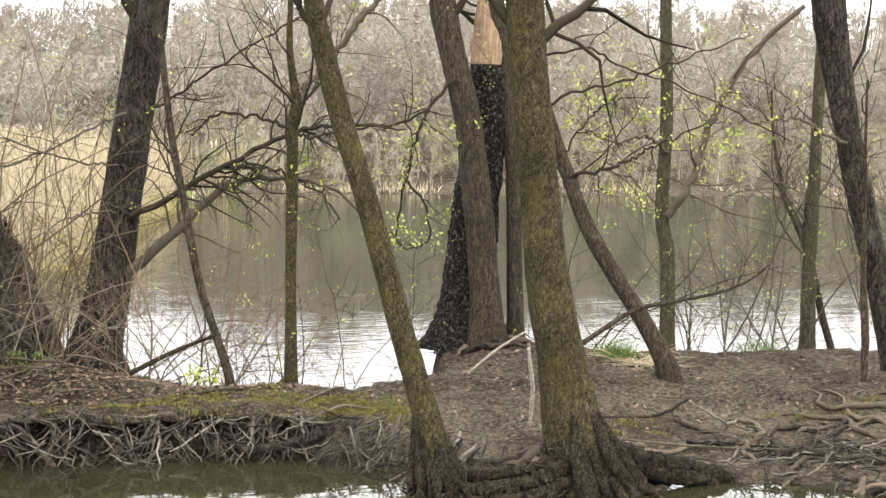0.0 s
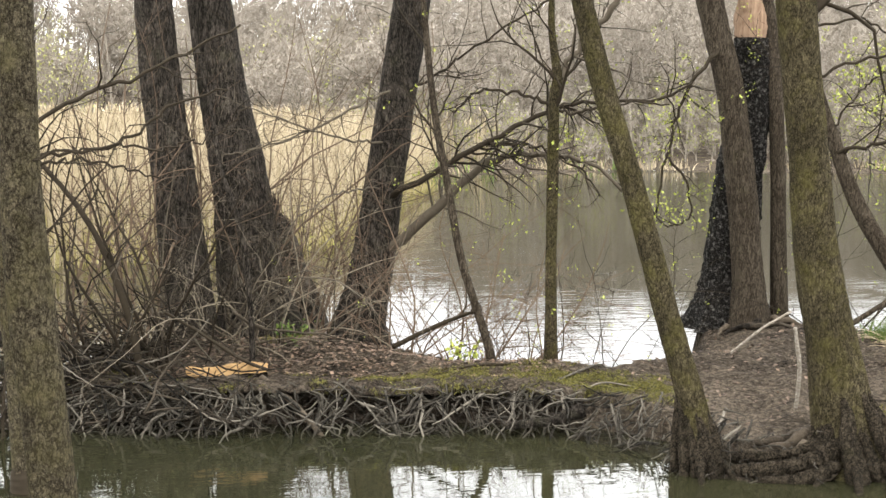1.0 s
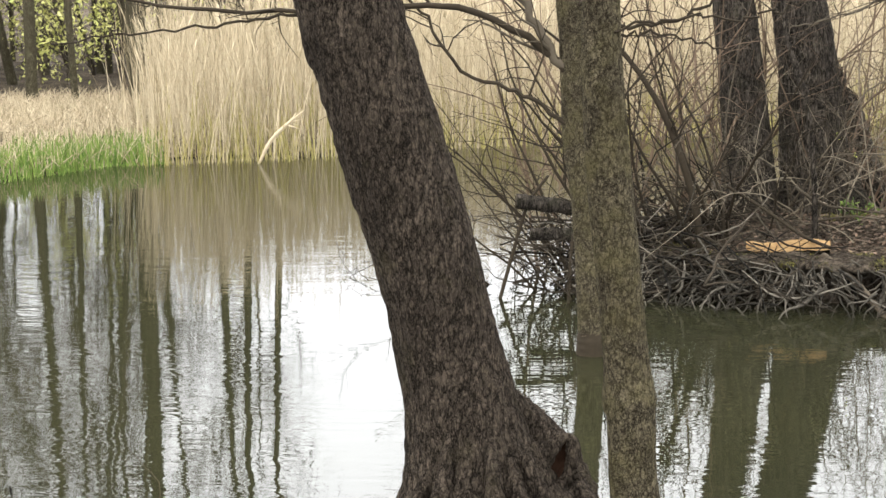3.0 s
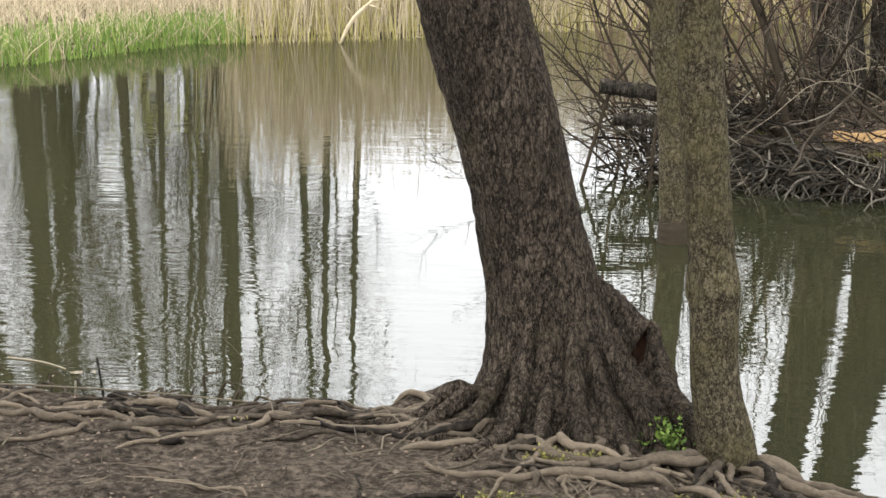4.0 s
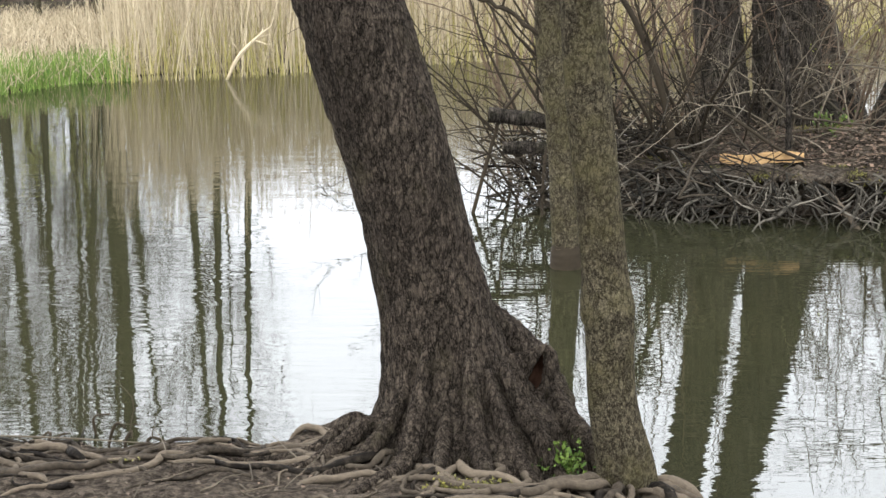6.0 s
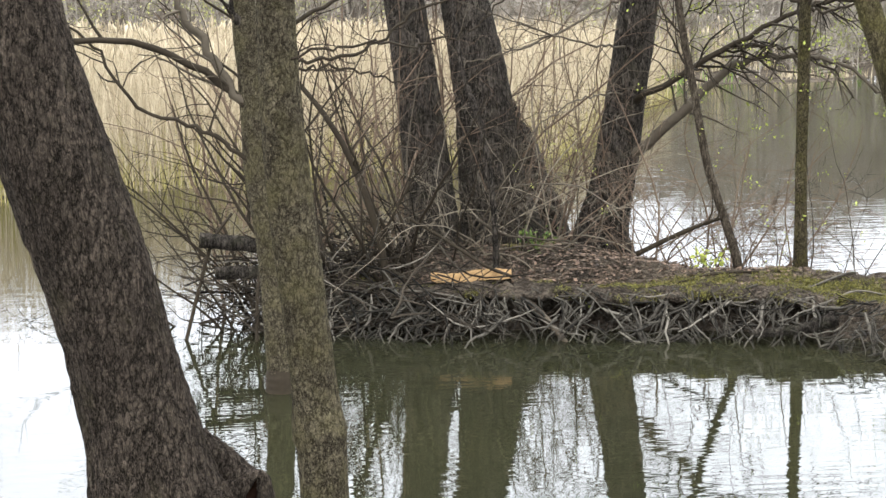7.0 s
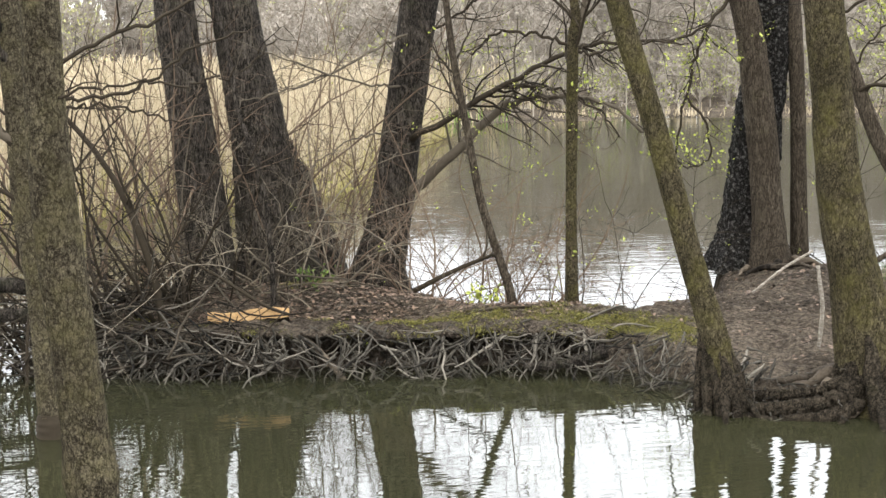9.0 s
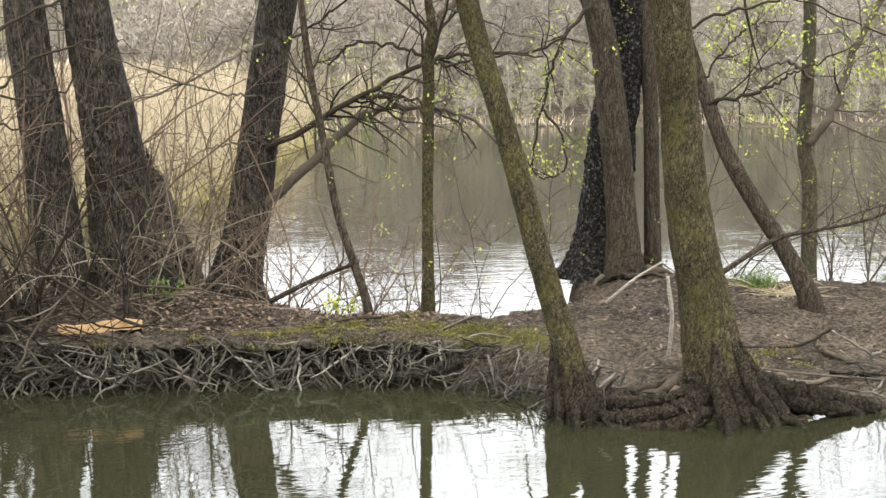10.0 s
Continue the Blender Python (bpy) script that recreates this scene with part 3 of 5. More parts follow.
# ---- reeds, far shore and woods ----
def blades(x, y, h, w, lean=0.12, mat="reed", plume=0.22):
    n = len(x)
    z = height(x, y)
    base = np.stack([x, y, z - 0.05], 1)
    a = RNG.uniform(0, 6.28, n)
    tilt = np.abs(RNG.normal(0, lean, n))
    top = base + np.stack([np.cos(a) * tilt * h, np.sin(a) * tilt * h, h], 1)
    mid = (base + top) / 2 + np.stack([-np.cos(a), -np.sin(a), 0 * a], 1) * (0.12 * tilt * h)[:, None]
    k = np.stack([base, mid, top], 1)
    r = np.stack([w, w * 0.8, w * 0.3], 1)
    out = [tubes(k, r, 3)]
    p = RNG.random(n) < plume
    if p.any():
        b = unit(top[p] - mid[p])
        s = RNG.uniform(0.15, 0.3, p.sum())[:, None]
        droop = np.stack([np.cos(a[p]), np.sin(a[p]), 0 * a[p]], 1) * 0.06
        pk = np.stack([top[p] - b * 0.02, top[p] + b * s * 0.5 + droop * 0.4, top[p] + b * s + droop], 1)
        out.append(tubes(pk, np.stack([w[p] * 0.8, w[p] * 1.7, w[p] * 0.3], 1), 3))
    return out


def scatter(poly, lo, hi, box, n):
    """Points whose distance inside a polygon lies between lo and hi."""
    x = RNG.uniform(box[0], box[1], n)
    y = RNG.uniform(box[2], box[3], n)
    s = inside(poly, x, y)
    k = (s > lo) & (s < hi)
    return x[k], y[k]


def reeds():
    x, y = scatter(FAR, -0.1, 5.0, (-8.5, 13, 14, 45), 100000)
    k = x / y + RNG.normal(0, 0.012, len(x)) > -0.268
    x, y = x[k], y[k]
    v, f = joined(blades(x, y, RNG.triangular(0.5, 1.7, 2.15, len(x)), RNG.uniform(0.0035, 0.007, len(x)), 0.2, plume=0.3))
    tagged(new("reed_bed", mesh_data("reed_bed", v, f, M["reed"])), "tall dry straw-coloured reeds along the pond", "reeds", kind="stuff")
    x, y = scatter(FAR, 5.0, 30.0, (-9, 22, 19, 75), 20000)
    k = x / y > -0.27
    x, y = x[k], y[k]
    v, f = joined(blades(x, y, RNG.uniform(1.1, 2.0, len(x)), RNG.uniform(0.012, 0.03, len(x))))
    tagged(new("reed_field", mesh_data("reed_field", v, f, M["reed"])), "wide field of dry pale reeds behind the pond", "reeds", kind="stuff")
    x, y = scatter(FAR, -0.35, 0.5, (-7.6, 13, 15, 45), 90000)
    k = x / y + RNG.normal(0, 0.01, len(x)) > -0.272
    x, y = x[k], y[k]
    v, f = joined(blades(x, y, RNG.triangular(0.25, 0.6, 1.35, len(x)), RNG.uniform(0.004, 0.008, len(x)), 0.22, plume=0))
    tagged(new("sedge", mesh_data("sedge", v, f, M["reed_green"])), "greenish young sedge at the foot of the reeds", "sedge", kind="stuff")


reeds()


def wood(name, label, xs, ys, hs, mat, limbs=14, shoots=5, fine=0, low=0.12, rad=0.011, thick=1.0, kind="stuff"):
    """A stand of bare trees in one mesh."""
    n = len(xs)
    base = np.stack([xs, ys, height(xs, ys) - 0.1], 1)
    P, R = grow(base, np.tile([0, 0, 1.0], (n, 1)) + RNG.normal(0, 0.06, (n, 3)), hs, hs * rad, 8, 0.05, 0.05, 0.15)
    a = offshoots(P, R, limbs, 0.28 * hs.mean(), 0.9, low, 1.0, 0.4, 0.35)
    LP, LR = grow(a[0], a[1], a[2], np.maximum(a[3], 0.014 * thick), 5, 0.16, 0.06)
    b = offshoots(LP, LR, shoots, 0.12 * hs.mean(), 0.9, 0.1, 1.0, 0.6, 0.2)
    SP, SR = grow(b[0], b[1], b[2], np.maximum(b[3], 0.013 * thick), 2, 0.2, 0.02)
    out = [tubes(P, R, 6), tubes(LP, LR, 3), tubes(SP, SR, 3)]
    if fine:
        c = offshoots(SP, SR, fine, 0.06 * hs.mean(), 0.9, 0.1, 1.0, 0.7, 0.1)
        TP, TR = grow(c[0], c[1], c[2], np.maximum(c[3] * 0.8, 0.014 * thick), 2, 0.2, 0)
        side = unit(np.cross(TP[:, 1] - TP[:, 0], RNG.normal(size=(len(TP), 3)))) * TR[:, :1]
        tri = np.stack([TP[:, 0] - side, TP[:, 0] + side, TP[:, 1]], 1).reshape(-1, 3)
        out.append((tri, [np.arange(len(tri)).reshape(-1, 3)]))
    v, f = joined(out)
    tagged(new(name, mesh_data(name, v, f, M[mat])), label, "woodland", kind=kind)
    return (SP if not fine else TP)[:, -1]


# haze over the far woods and brush lies in their pale twig colour
n = 520
wx = RNG.uniform(10, 90, n)
wy = RNG.uniform(60, 112, n) - np.clip(wx - 60, 0, 40) * 0.5
wood("woods", "bare spring woodland on the far shore", wx, wy, (0.13 * (wy - 14) - 0.4) * RNG.uniform(0.8, 1.08, n) * np.clip(0.6 + (wx / wy - 0.22) * 3, 0.6, 1), "twig_hazed", 26, 8, 3, 0.08, 0.009, 1.6)
n = 560
dx, dy = RNG.uniform(-60, 120, n), RNG.uniform(105, 150, n)
wood("woods", "distant grey bare woodland behind the reeds", dx, dy, RNG.uniform(9, 13.5, n) * np.clip(0.7 + (dx / dy - 0.2) * 1.5, 0.7, 1.05), "twig_hazed", 22, 8, 3, 0.04, 0.014, 2.6)
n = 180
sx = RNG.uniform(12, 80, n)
ends = wood("thicket", "low bare brush along the far shore", sx, RNG.uniform(53.0, 62, n), RNG.uniform(1.2, 3.6, n), "twig_hazed", 18, 8, 3, 0.03, 0.012, 1.3)
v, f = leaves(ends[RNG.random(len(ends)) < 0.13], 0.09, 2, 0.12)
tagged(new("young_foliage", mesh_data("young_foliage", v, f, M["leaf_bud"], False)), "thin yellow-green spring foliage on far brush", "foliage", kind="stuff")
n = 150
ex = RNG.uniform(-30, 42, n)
ends = wood("thicket", "hazy low brush behind the reed field", ex, RNG.uniform(78, 94, n), RNG.uniform(3.0, 6.5, n), "twig_hazed", 18, 8, 3, 0.03, 0.012, 1.9)
v, f = leaves(ends[RNG.random(len(ends)) < 0.2], 0.14, 2, 0.15)
tagged(new("young_foliage", mesh_data("young_foliage", v, f, M["bush_yellow"], False)), "thin yellow-green spring foliage on hazy brush", "foliage", kind="stuff")
n = 40
ends = wood("thicket", "yellow-green willow brush behind the reeds", RNG.uniform(-22, -7, n), RNG.uniform(30, 40, n), RNG.uniform(2.5, 5, n), "twig_grey", 16, 6, 2, 0.03)
wx = RNG.uniform(-30, -6, 50)
wy = RNG.uniform(30, 46, 50)
k = wx / wy < -0.2
wood("woods", "tall bare trees on the bank behind the reeds", wx[k], wy[k], RNG.uniform(9, 16, k.sum()), "bark_far", 18, 7, 3, 0.1, 0.007)
v, f = leaves(ends[RNG.random(len(ends)) < 0.9], 0.11, 3, 0.12)
tagged(new("young_foliage", mesh_data("young_foliage", v, f, M["bush_yellow"], False)), "yellow-green spring foliage on willow brush", "foliage", kind="stuff")


def far_shore():
    x, y = scatter(FAR, 0.2, 9.0, (-14, -4.5, 12, 30), 42000)
    k = x / y < -0.255
    x, y = x[k], y[k]
    v, f = joined(blades(x, y, RNG.uniform(0.08, 0.35, len(x)), RNG.uniform(0.004, 0.009, len(x)), 0.7, plume=0))
    tagged(new("dry_grass", mesh_data("dry_grass", v, f, M["reed"])), "short dry matted grass on the pond bank", "grass", kind="stuff")
    x, y = scatter(FAR, -0.2, 2.0, (14, 80, 36, 58), 26000)
    k = np.sin(x * 0.53 + 2) + np.sin(x * 1.27) + RNG.normal(0, 0.6, len(x)) > 0.2
    x, y = x[k], y[k]
    v, f = joined(blades(x, y, RNG.uniform(0.12, 0.45, len(x)), RNG.uniform(0.01, 0.022, len(x)), 0.5, plume=0))
    tagged(new("sedge", mesh_data("sedge", v, f, M["reed"])), "pale dry sedge along the far shore", "sedge", kind="stuff")
    x, y = scatter(FAR, -0.1, 1.5, (14, 80, 36, 58), 9000)
    k = np.sin(x * 0.9) + np.sin(x * 0.37 + 1) > 0.5
    x, y = x[k], y[k]
    v, f = joined(blades(x, y, RNG.uniform(0.2, 0.5, len(x)), RNG.uniform(0.012, 0.026, len(x)), 0.35, plume=0))
    tagged(new("grass", mesh_data("grass", v, f, M["grass_far"])), "fresh green grass patches on the far shore", "grass", kind="stuff")
    x, y = scatter(FAR, -0.1, 2.2, (-14, -4.6, 12, 22), 60000)
    k = (x / y < -0.262) & (inside(FAR, x, y) + RNG.normal(0, 0.5, len(x)) < 1.0)
    x, y = x[k], y[k]
    v, f = joined(blades(x, y, RNG.uniform(0.1, 0.35, len(x)), RNG.uniform(0.006, 0.012, len(x)), 0.3, plume=0))
    tagged(new("grass", mesh_data("grass", v, f, M["grass_far"])), "fresh green grass on the pond bank by the reeds", "grass", kind="stuff")


far_shore()
# trees behind the reeds, which the pond mirrors
for x, y, h, r, lean in ((-10.9, 25.8, 13, 0.26, 0.02), (-9.3, 26.4, 12, 0.11, 0.02), (-8.6, 26.7, 9, 0.07, -0.03), (-7.5, 27.0, 14, 0.19, 0.0), (-6.2, 27.3, 12, 0.075, 0.02),
                         (-5.6, 27.4, 13, 0.085, -0.03), (-5.0, 27.5, 12, 0.075, -0.04), (-12.4, 25.0, 12, 0.2, 0.16), (-13.5, 24.0, 12, 0.2, -0.02), (-11.8, 29.0, 12, 0.16, 0.03)):
    z = on_ground(x, y)
    tree("tall bare tree behind the reed bed", [(x, y, z, r), (x + lean * h * 0.2, y, z + h * 0.2, r * 0.9), (x + lean * h * 0.5, y, z + h * 0.5, r * 0.7)], "bark_far", 12, 30, 0.3, h * 0.5, 16, 2.6, 0.2, twig="twig_grey", twigs=8, twig_len=1.3, third=4)




def wet_foot():
    """The black waterlogged collar of the tree that stands in the pond."""
    o = np.array(pond_tree.location)
    s = spline([(0.3 - o[0], 9.53 - o[1], -0.12 - o[2], 0.105), (0.297 - o[0], 9.53 - o[1], 0.0 - o[2], 0.108), (0.293 - o[0], 9.53 - o[1], 0.1 - o[2], 0.103), (0.29 - o[0], 9.53 - o[1], 0.17 - o[2], 0.085)], 24)
    v, f = tubes(s[None, :, :3], s[None, :, 3], 20, cap=True, lump=0.03)
    part("wet_foot", mesh_data("wet_foot", v, f, M["twig_dark"]), pond_tree, "black waterlogged bark")


wet_foot()


# ---- limbs with a course of their own ----
def limb_on(tree_ob, points, mat="twig_dark", shoots=8, length=0.6, bud=0.0, third=3, droop=0.0):
    o = np.array(tree_ob.location)
    p = [(a - o[0], b - o[1], c - o[2], d * 0.68) for a, b, c, d in points]
    s = spline(p, 28)
    P, R = s[:, :3], np.maximum(s[:, 3], 0.003)
    P[1:-1] += RNG.normal(0, 0.011, P[1:-1].shape)
    v, f = tubes(P[None], R[None], 8, cap=True, lump=0.05)
    part("limb", mesh_data("limb", v, f, M[mat]), tree_ob)
    if not shoots:
        return
    a = offshoots(P[None], R[None], shoots, length, 0.9, 0.15, 1.0, 0.55, 0.1)
    SP, SR = grow(a[0], a[1], a[2], np.clip(a[3], 0.003, 0.012), 7, 0.2, droop)
    b = offshoots(SP, SR, third, length * 0.5, 0.9, 0.1, 1.0, 0.6, 0.0)
    TP, TR = grow(b[0], b[1], b[2], np.clip(b[3], 0.0022, 0.006), 5, 0.22, droop)
    v, f = joined([tubes(SP, SR, 4), tubes(TP, TR, 3)])
    tagged(part("twig_spray", mesh_data("twig_spray", v, f, M[mat]), tree_ob), kind="stuff")
    if bud:
        ends = np.concatenate([TP[:, -1], TP[:, -3]])
        ends = ends[RNG.random(len(ends)) < bud]
        ends = ends if len(ends) else TP[:1, -1]
        v, f = leaves(ends, 0.034, 9, 0.04)
        tagged(part("leaf_spray", mesh_data("leaf_spray", v, f, M["leaf_bud"], False), tree_ob, "yellow-green opening leaves"), kind="stuff")


limb_on(pond_tree, [(0.16, 9.49, 1.78, 0.0395), (-0.11, 9.49, 2.03, 0.0349), (-0.53, 9.49, 2.23, 0.0303), (-0.96, 9.49, 2.25, 0.0256), (-1.57, 9.49, 2.23, 0.021), (-2.38, 9.49, 2.25, 0.0164), (-2.74, 9.49, 2.34, 0.0118), (-3.26, 9.49, 2.42, 0.0072)], "twig_dark", 7, 0.5)
limb_on(pond_tree, [(-1.32, 9.49, 2.23, 0.0162), (-1.67, 9.49, 2.2, 0.0144), (-2.03, 9.49, 2.15, 0.0126), (-2.39, 9.49, 2.12, 0.0108), (-2.75, 9.49, 2.09, 0.009), (-3.18, 9.49, 2.03, 0.0072)], "twig_dark", 4, 0.35)
limb_on(pond_tree, [(0.15, 9.49, 1.47, 0.0233), (-0.04, 9.49, 1.62, 0.0209), (-0.25, 9.49, 1.73, 0.0185), (-0.58, 9.49, 1.87, 0.0162), (-0.75, 9.49, 2.16, 0.0138), (-0.96, 9.49, 2.37, 0.0114), (-1.06, 9.49, 2.55, 0.009)], "twig_dark", 9, 0.7)
limb_on(pond_tree, [(0.16, 9.49, 1.69, 0.0467), (0.03, 9.49, 1.94, 0.0422), (-0.11, 9.49, 2.19, 0.0377), (-0.28, 9.49, 2.47, 0.0332), (-0.39, 9.49, 2.75, 0.0287)], "twig_grey", 6, 0.7)
limb_on(pond_tree, [(0.14, 9.52, 2.2, 0.06), (0.09, 9.5, 2.42, 0.068), (0.0, 9.5, 2.68, 0.07), (-0.04, 9.5, 2.97, 0.07), (-0.1, 9.5, 3.5, 0.06)], "bark_dark", 6, 0.6)
limb_on(pond_tree, [(0.15, 9.5, 2.22, 0.024), (0.42, 9.5, 2.34, 0.021), (0.7, 9.5, 2.49, 0.019), (1.0, 9.5, 2.6, 0.017), (1.27, 9.5, 2.73, 0.014), (1.63, 9.5, 2.93, 0.01)], "twig_dark", 8, 0.6)
limb_on(pond_tree, [(0.15, 9.5, 2.05, 0.02), (0.42, 9.5, 2.11, 0.018), (0.76, 9.5, 2.14, 0.016), (1.0, 9.5, 2.26, 0.014), (1.21, 9.5, 2.42, 0.012), (1.55, 9.5, 2.52, 0.008)], "twig_dark", 8, 0.5)
limb_on(pond_tree, [(0.17, 9.5, 1.98, 0.016), (0.42, 9.5, 2.05, 0.014), (0.7, 9.5, 2.07, 0.012), (1.12, 9.5, 1.96, 0.008)], "twig_dark", 6, 0.4)
limb_on(slim_tree, [(0.24, 5.3, 2.23, 0.008), (0.48, 5.29, 2.28, 0.0068), (0.71, 5.29, 2.28, 0.0055), (0.87, 5.29, 2.33, 0.0043), (0.99, 5.29, 2.43, 0.003)], "twig_dark", 4, 0.25)
limb_on(leaning_tree, [(3.41, 12.93, 1.08, 0.0737), (3.78, 12.65, 1.44, 0.0656), (4.04, 12.52, 1.74, 0.0575), (4.26, 12.41, 1.94, 0.0495), (4.48, 12.3, 2.01, 0.0414), (4.79, 12.14, 2.01, 0.0333), (5.05, 12.01, 1.96, 0.0253), (5.32, 11.88, 1.72, 0.0172)], "twig_grey", 24, 0.7, 0.04, 4, -0.05)
limb_on(leaning_tree, [(3.51, 12.77, 1.64, 0.0439), (3.79, 12.53, 1.84, 0.039), (4.23, 12.31, 2.14, 0.0341), (4.66, 12.1, 2.37, 0.0292), (4.96, 11.94, 2.49, 0.0244), (5.53, 11.66, 2.5, 0.0195), (5.79, 11.53, 2.66, 0.0146)], "twig_dark", 24, 0.7, 0.06, 4, -0.05)
limb_on(leaning_tree, [(4.23, 12.31, 2.14, 0.0244), (4.4, 12.22, 2.11, 0.0207), (4.58, 12.14, 2.1, 0.0171), (4.93, 11.96, 1.94, 0.0134), (5.11, 11.87, 1.68, 0.0097)], "twig_dark", 7, 0.4, 0.05)
limb_on(leaning_tree, [(3.6, 12.9, 2.5, 0.02), (3.8, 12.5, 2.7, 0.0165), (4.09, 11.93, 3.0, 0.0142), (4.64, 11.66, 3.38, 0.0118)], "twig_dark", 8, 0.6, 0.06)
limb_on(leaning_tree, [(3.55, 12.85, 2.6, 0.018), (3.05, 12.45, 2.39, 0.0165), (2.41, 12.4, 2.11, 0.012), (1.9, 12.3, 2.0, 0.008)], "twig_grey", 12, 0.6)
limb_on(leaning_tree, [(3.45, 12.85, 2.1, 0.016), (2.95, 12.3, 2.15, 0.013), (2.4, 12.0, 2.3, 0.01), (1.8, 11.8, 2.5, 0.006)], "twig_grey", 14, 0.7, 0, 4)
limb_on(leaning_tree, [(3.4, 12.85, 1.7, 0.013), (3.0, 12.2, 1.72, 0.011), (2.6, 11.9, 1.6, 0.009), (2.3, 11.8, 1.35, 0.005)], "twig_grey", 12, 0.6, 0, 4)
limb_on(edge_sapling, [(4.52, 11.44, 2.45, 0.0231), (4.23, 11.59, 2.55, 0.0193), (3.94, 11.73, 2.55, 0.0154), (3.77, 11.81, 2.38, 0.0116)], "twig_dark", 7, 0.4, 0.06)
limb_on(edge_sapling, [(4.52, 11.44, 2.42, 0.0208), (4.68, 11.36, 2.4, 0.017), (5.01, 11.19, 2.48, 0.0131), (5.34, 11.03, 2.47, 0.0093)], "twig_dark", 7, 0.5, 0.15)
limb_on(edge_sapling, [(4.52, 11.45, 2.6, 0.036), (4.63, 11.4, 2.82, 0.035), (4.82, 11.3, 3.11, 0.037), (4.97, 11.22, 3.33, 0.04), (5.13, 11.15, 3.53, 0.036), (5.4, 11.0, 3.9, 0.02)], "twig_grey", 7, 0.8, 0.15)
limb_on(brown_tree, [(6.67, 12.8, 2.99, 0.03), (6.42, 12.78, 2.71, 0.0263), (6.33, 12.83, 2.52, 0.023), (6.22, 12.88, 2.04, 0.0196), (6.13, 12.93, 1.44, 0.0162)], "twig_dark", 9, 0.5, 0.6)
limb_on(brown_tree, [(6.23, 12.88, 1.98, 0.0189), (6.38, 12.8, 1.74, 0.0162), (6.41, 12.79, 1.42, 0.0135), (6.23, 12.88, 1.33, 0.0108), (6.08, 12.95, 1.49, 0.0081)], "twig_dark", 9, 0.45, 0.5)
limb_on(mossy_tree, [(5.38, 8.95, 2.66, 0.0157), (5.81, 8.73, 2.81, 0.0133), (6.06, 8.61, 2.89, 0.0108), (6.4, 8.44, 3.05, 0.0083), (6.67, 8.3, 3.17, 0.0059)], "twig_dark", 6, 0.4, 0.05)
limb_on(slanting_tree, [(6.8, 10.97, 2.1, 0.0262), (7.03, 10.58, 2.18, 0.022), (7.24, 10.48, 2.29, 0.0179), (7.36, 10.41, 2.38, 0.0137), (7.74, 10.23, 2.57, 0.0095)], "twig_dark", 9, 0.7, 0.6)
limb_on(slanting_tree, [(6.55, 11.0, 3.1, 0.0167), (6.83, 10.68, 3.16, 0.0148), (7.09, 10.55, 3.02, 0.0129), (7.52, 10.34, 2.89, 0.0109), (7.95, 10.12, 2.67, 0.009), (8.38, 9.91, 2.44, 0.0071)], "twig_dark", 10, 0.6, 0.45)
limb_on(slanting_tree, [(6.8, 10.97, 2.3, 0.015), (7.0, 10.9, 2.6, 0.012), (7.2, 10.8, 2.75, 0.009), (7.5, 10.7, 2.8, 0.006)], "twig_dark", 10, 0.45, 0.8)
limb_on(edge_tree, [(8.55, 11.9, 1.68, 0.06), (8.67, 11.77, 1.96, 0.057), (8.78, 11.72, 2.37, 0.052), (8.91, 11.65, 2.75, 0.047), (9.19, 11.52, 3.26, 0.042), (9.63, 11.3, 3.73, 0.036)], "twig_grey", 12, 0.9, 0.05)
limb_on(edge_tree, [(8.57, 11.95, 2.3, 0.03), (8.2, 11.8, 2.45, 0.024), (7.8, 11.7, 2.4, 0.018), (7.4, 11.6, 2.5, 0.01)], "twig_grey", 10, 0.7, 0.1)
limb_on(gnarled_tree, [(9.5, 10.4, 2.4, 0.03), (9.1, 10.3, 2.5, 0.022), (8.7, 10.2, 2.62, 0.016), (8.2, 10.1, 2.6, 0.009)], "twig_grey", 10, 0.6, 0.05)


# ---- brush ----
def shrub(label, x, y, stems, tall, spread, mat, lean=(0, 0), bud=0.0, rad=0.013, shoots=6, third=3, wide=0.25, bend=-0.03):
    z = on_ground(x, y)
    t = thing("shrub", (x, y, z), label, "shrub", "brush on the island")
    st = np.stack([RNG.normal(0, wide, stems), RNG.normal(0, wide * 0.6, stems), np.full(stems, -0.12)], 1)
    way = np.stack([RNG.normal(lean[0], spread, stems), RNG.normal(lean[1], spread, stems), np.ones(stems)], 1)
    P, R = grow(st, way, tall * RNG.uniform(0.6, 1.15, stems), rad * RNG.uniform(0.5, 1.4, stems), 12, 0.1, bend, 0.25)
    for k in range(stems):
        v, f = tubes(P[k:k + 1], R[k:k + 1], 6)
        part("stem", mesh_data("stem", v, f, M[mat]), t)
    a = offshoots(P, R, shoots, tall * 0.32, 0.8, 0.15, 1.0, 0.55, 0.2)
    SP, SR = grow(a[0], a[1], a[2], np.clip(a[3], 0.0025, 0.009), 7, 0.17, bend)
    b = offshoots(SP, SR, third, tall * 0.15, 0.8, 0.1, 1.0, 0.6, 0.05)
    TP, TR = grow(b[0], b[1], b[2], np.clip(b[3], 0.0016, 0.004), 4, 0.2, 0.0)
    v, f = joined([tubes(SP, SR, 4), tubes(TP, TR, 3)])
    tagged(part("twig_spray", mesh_data("twig_spray", v, f, M[mat]), t), kind="stuff")
    if bud:
        e = TP[:, -1]
        e = e[RNG.random(len(e)) < bud]
        e = e if len(e) else TP[:1, -1]
        v, f = leaves(e, 0.024, 5, 0.02)
        tagged(part("leaf_spray", mesh_data("leaf_spray", v, f, M["leaf_bud"], False), t, "yellow-green opening leaves"), kind="stuff")


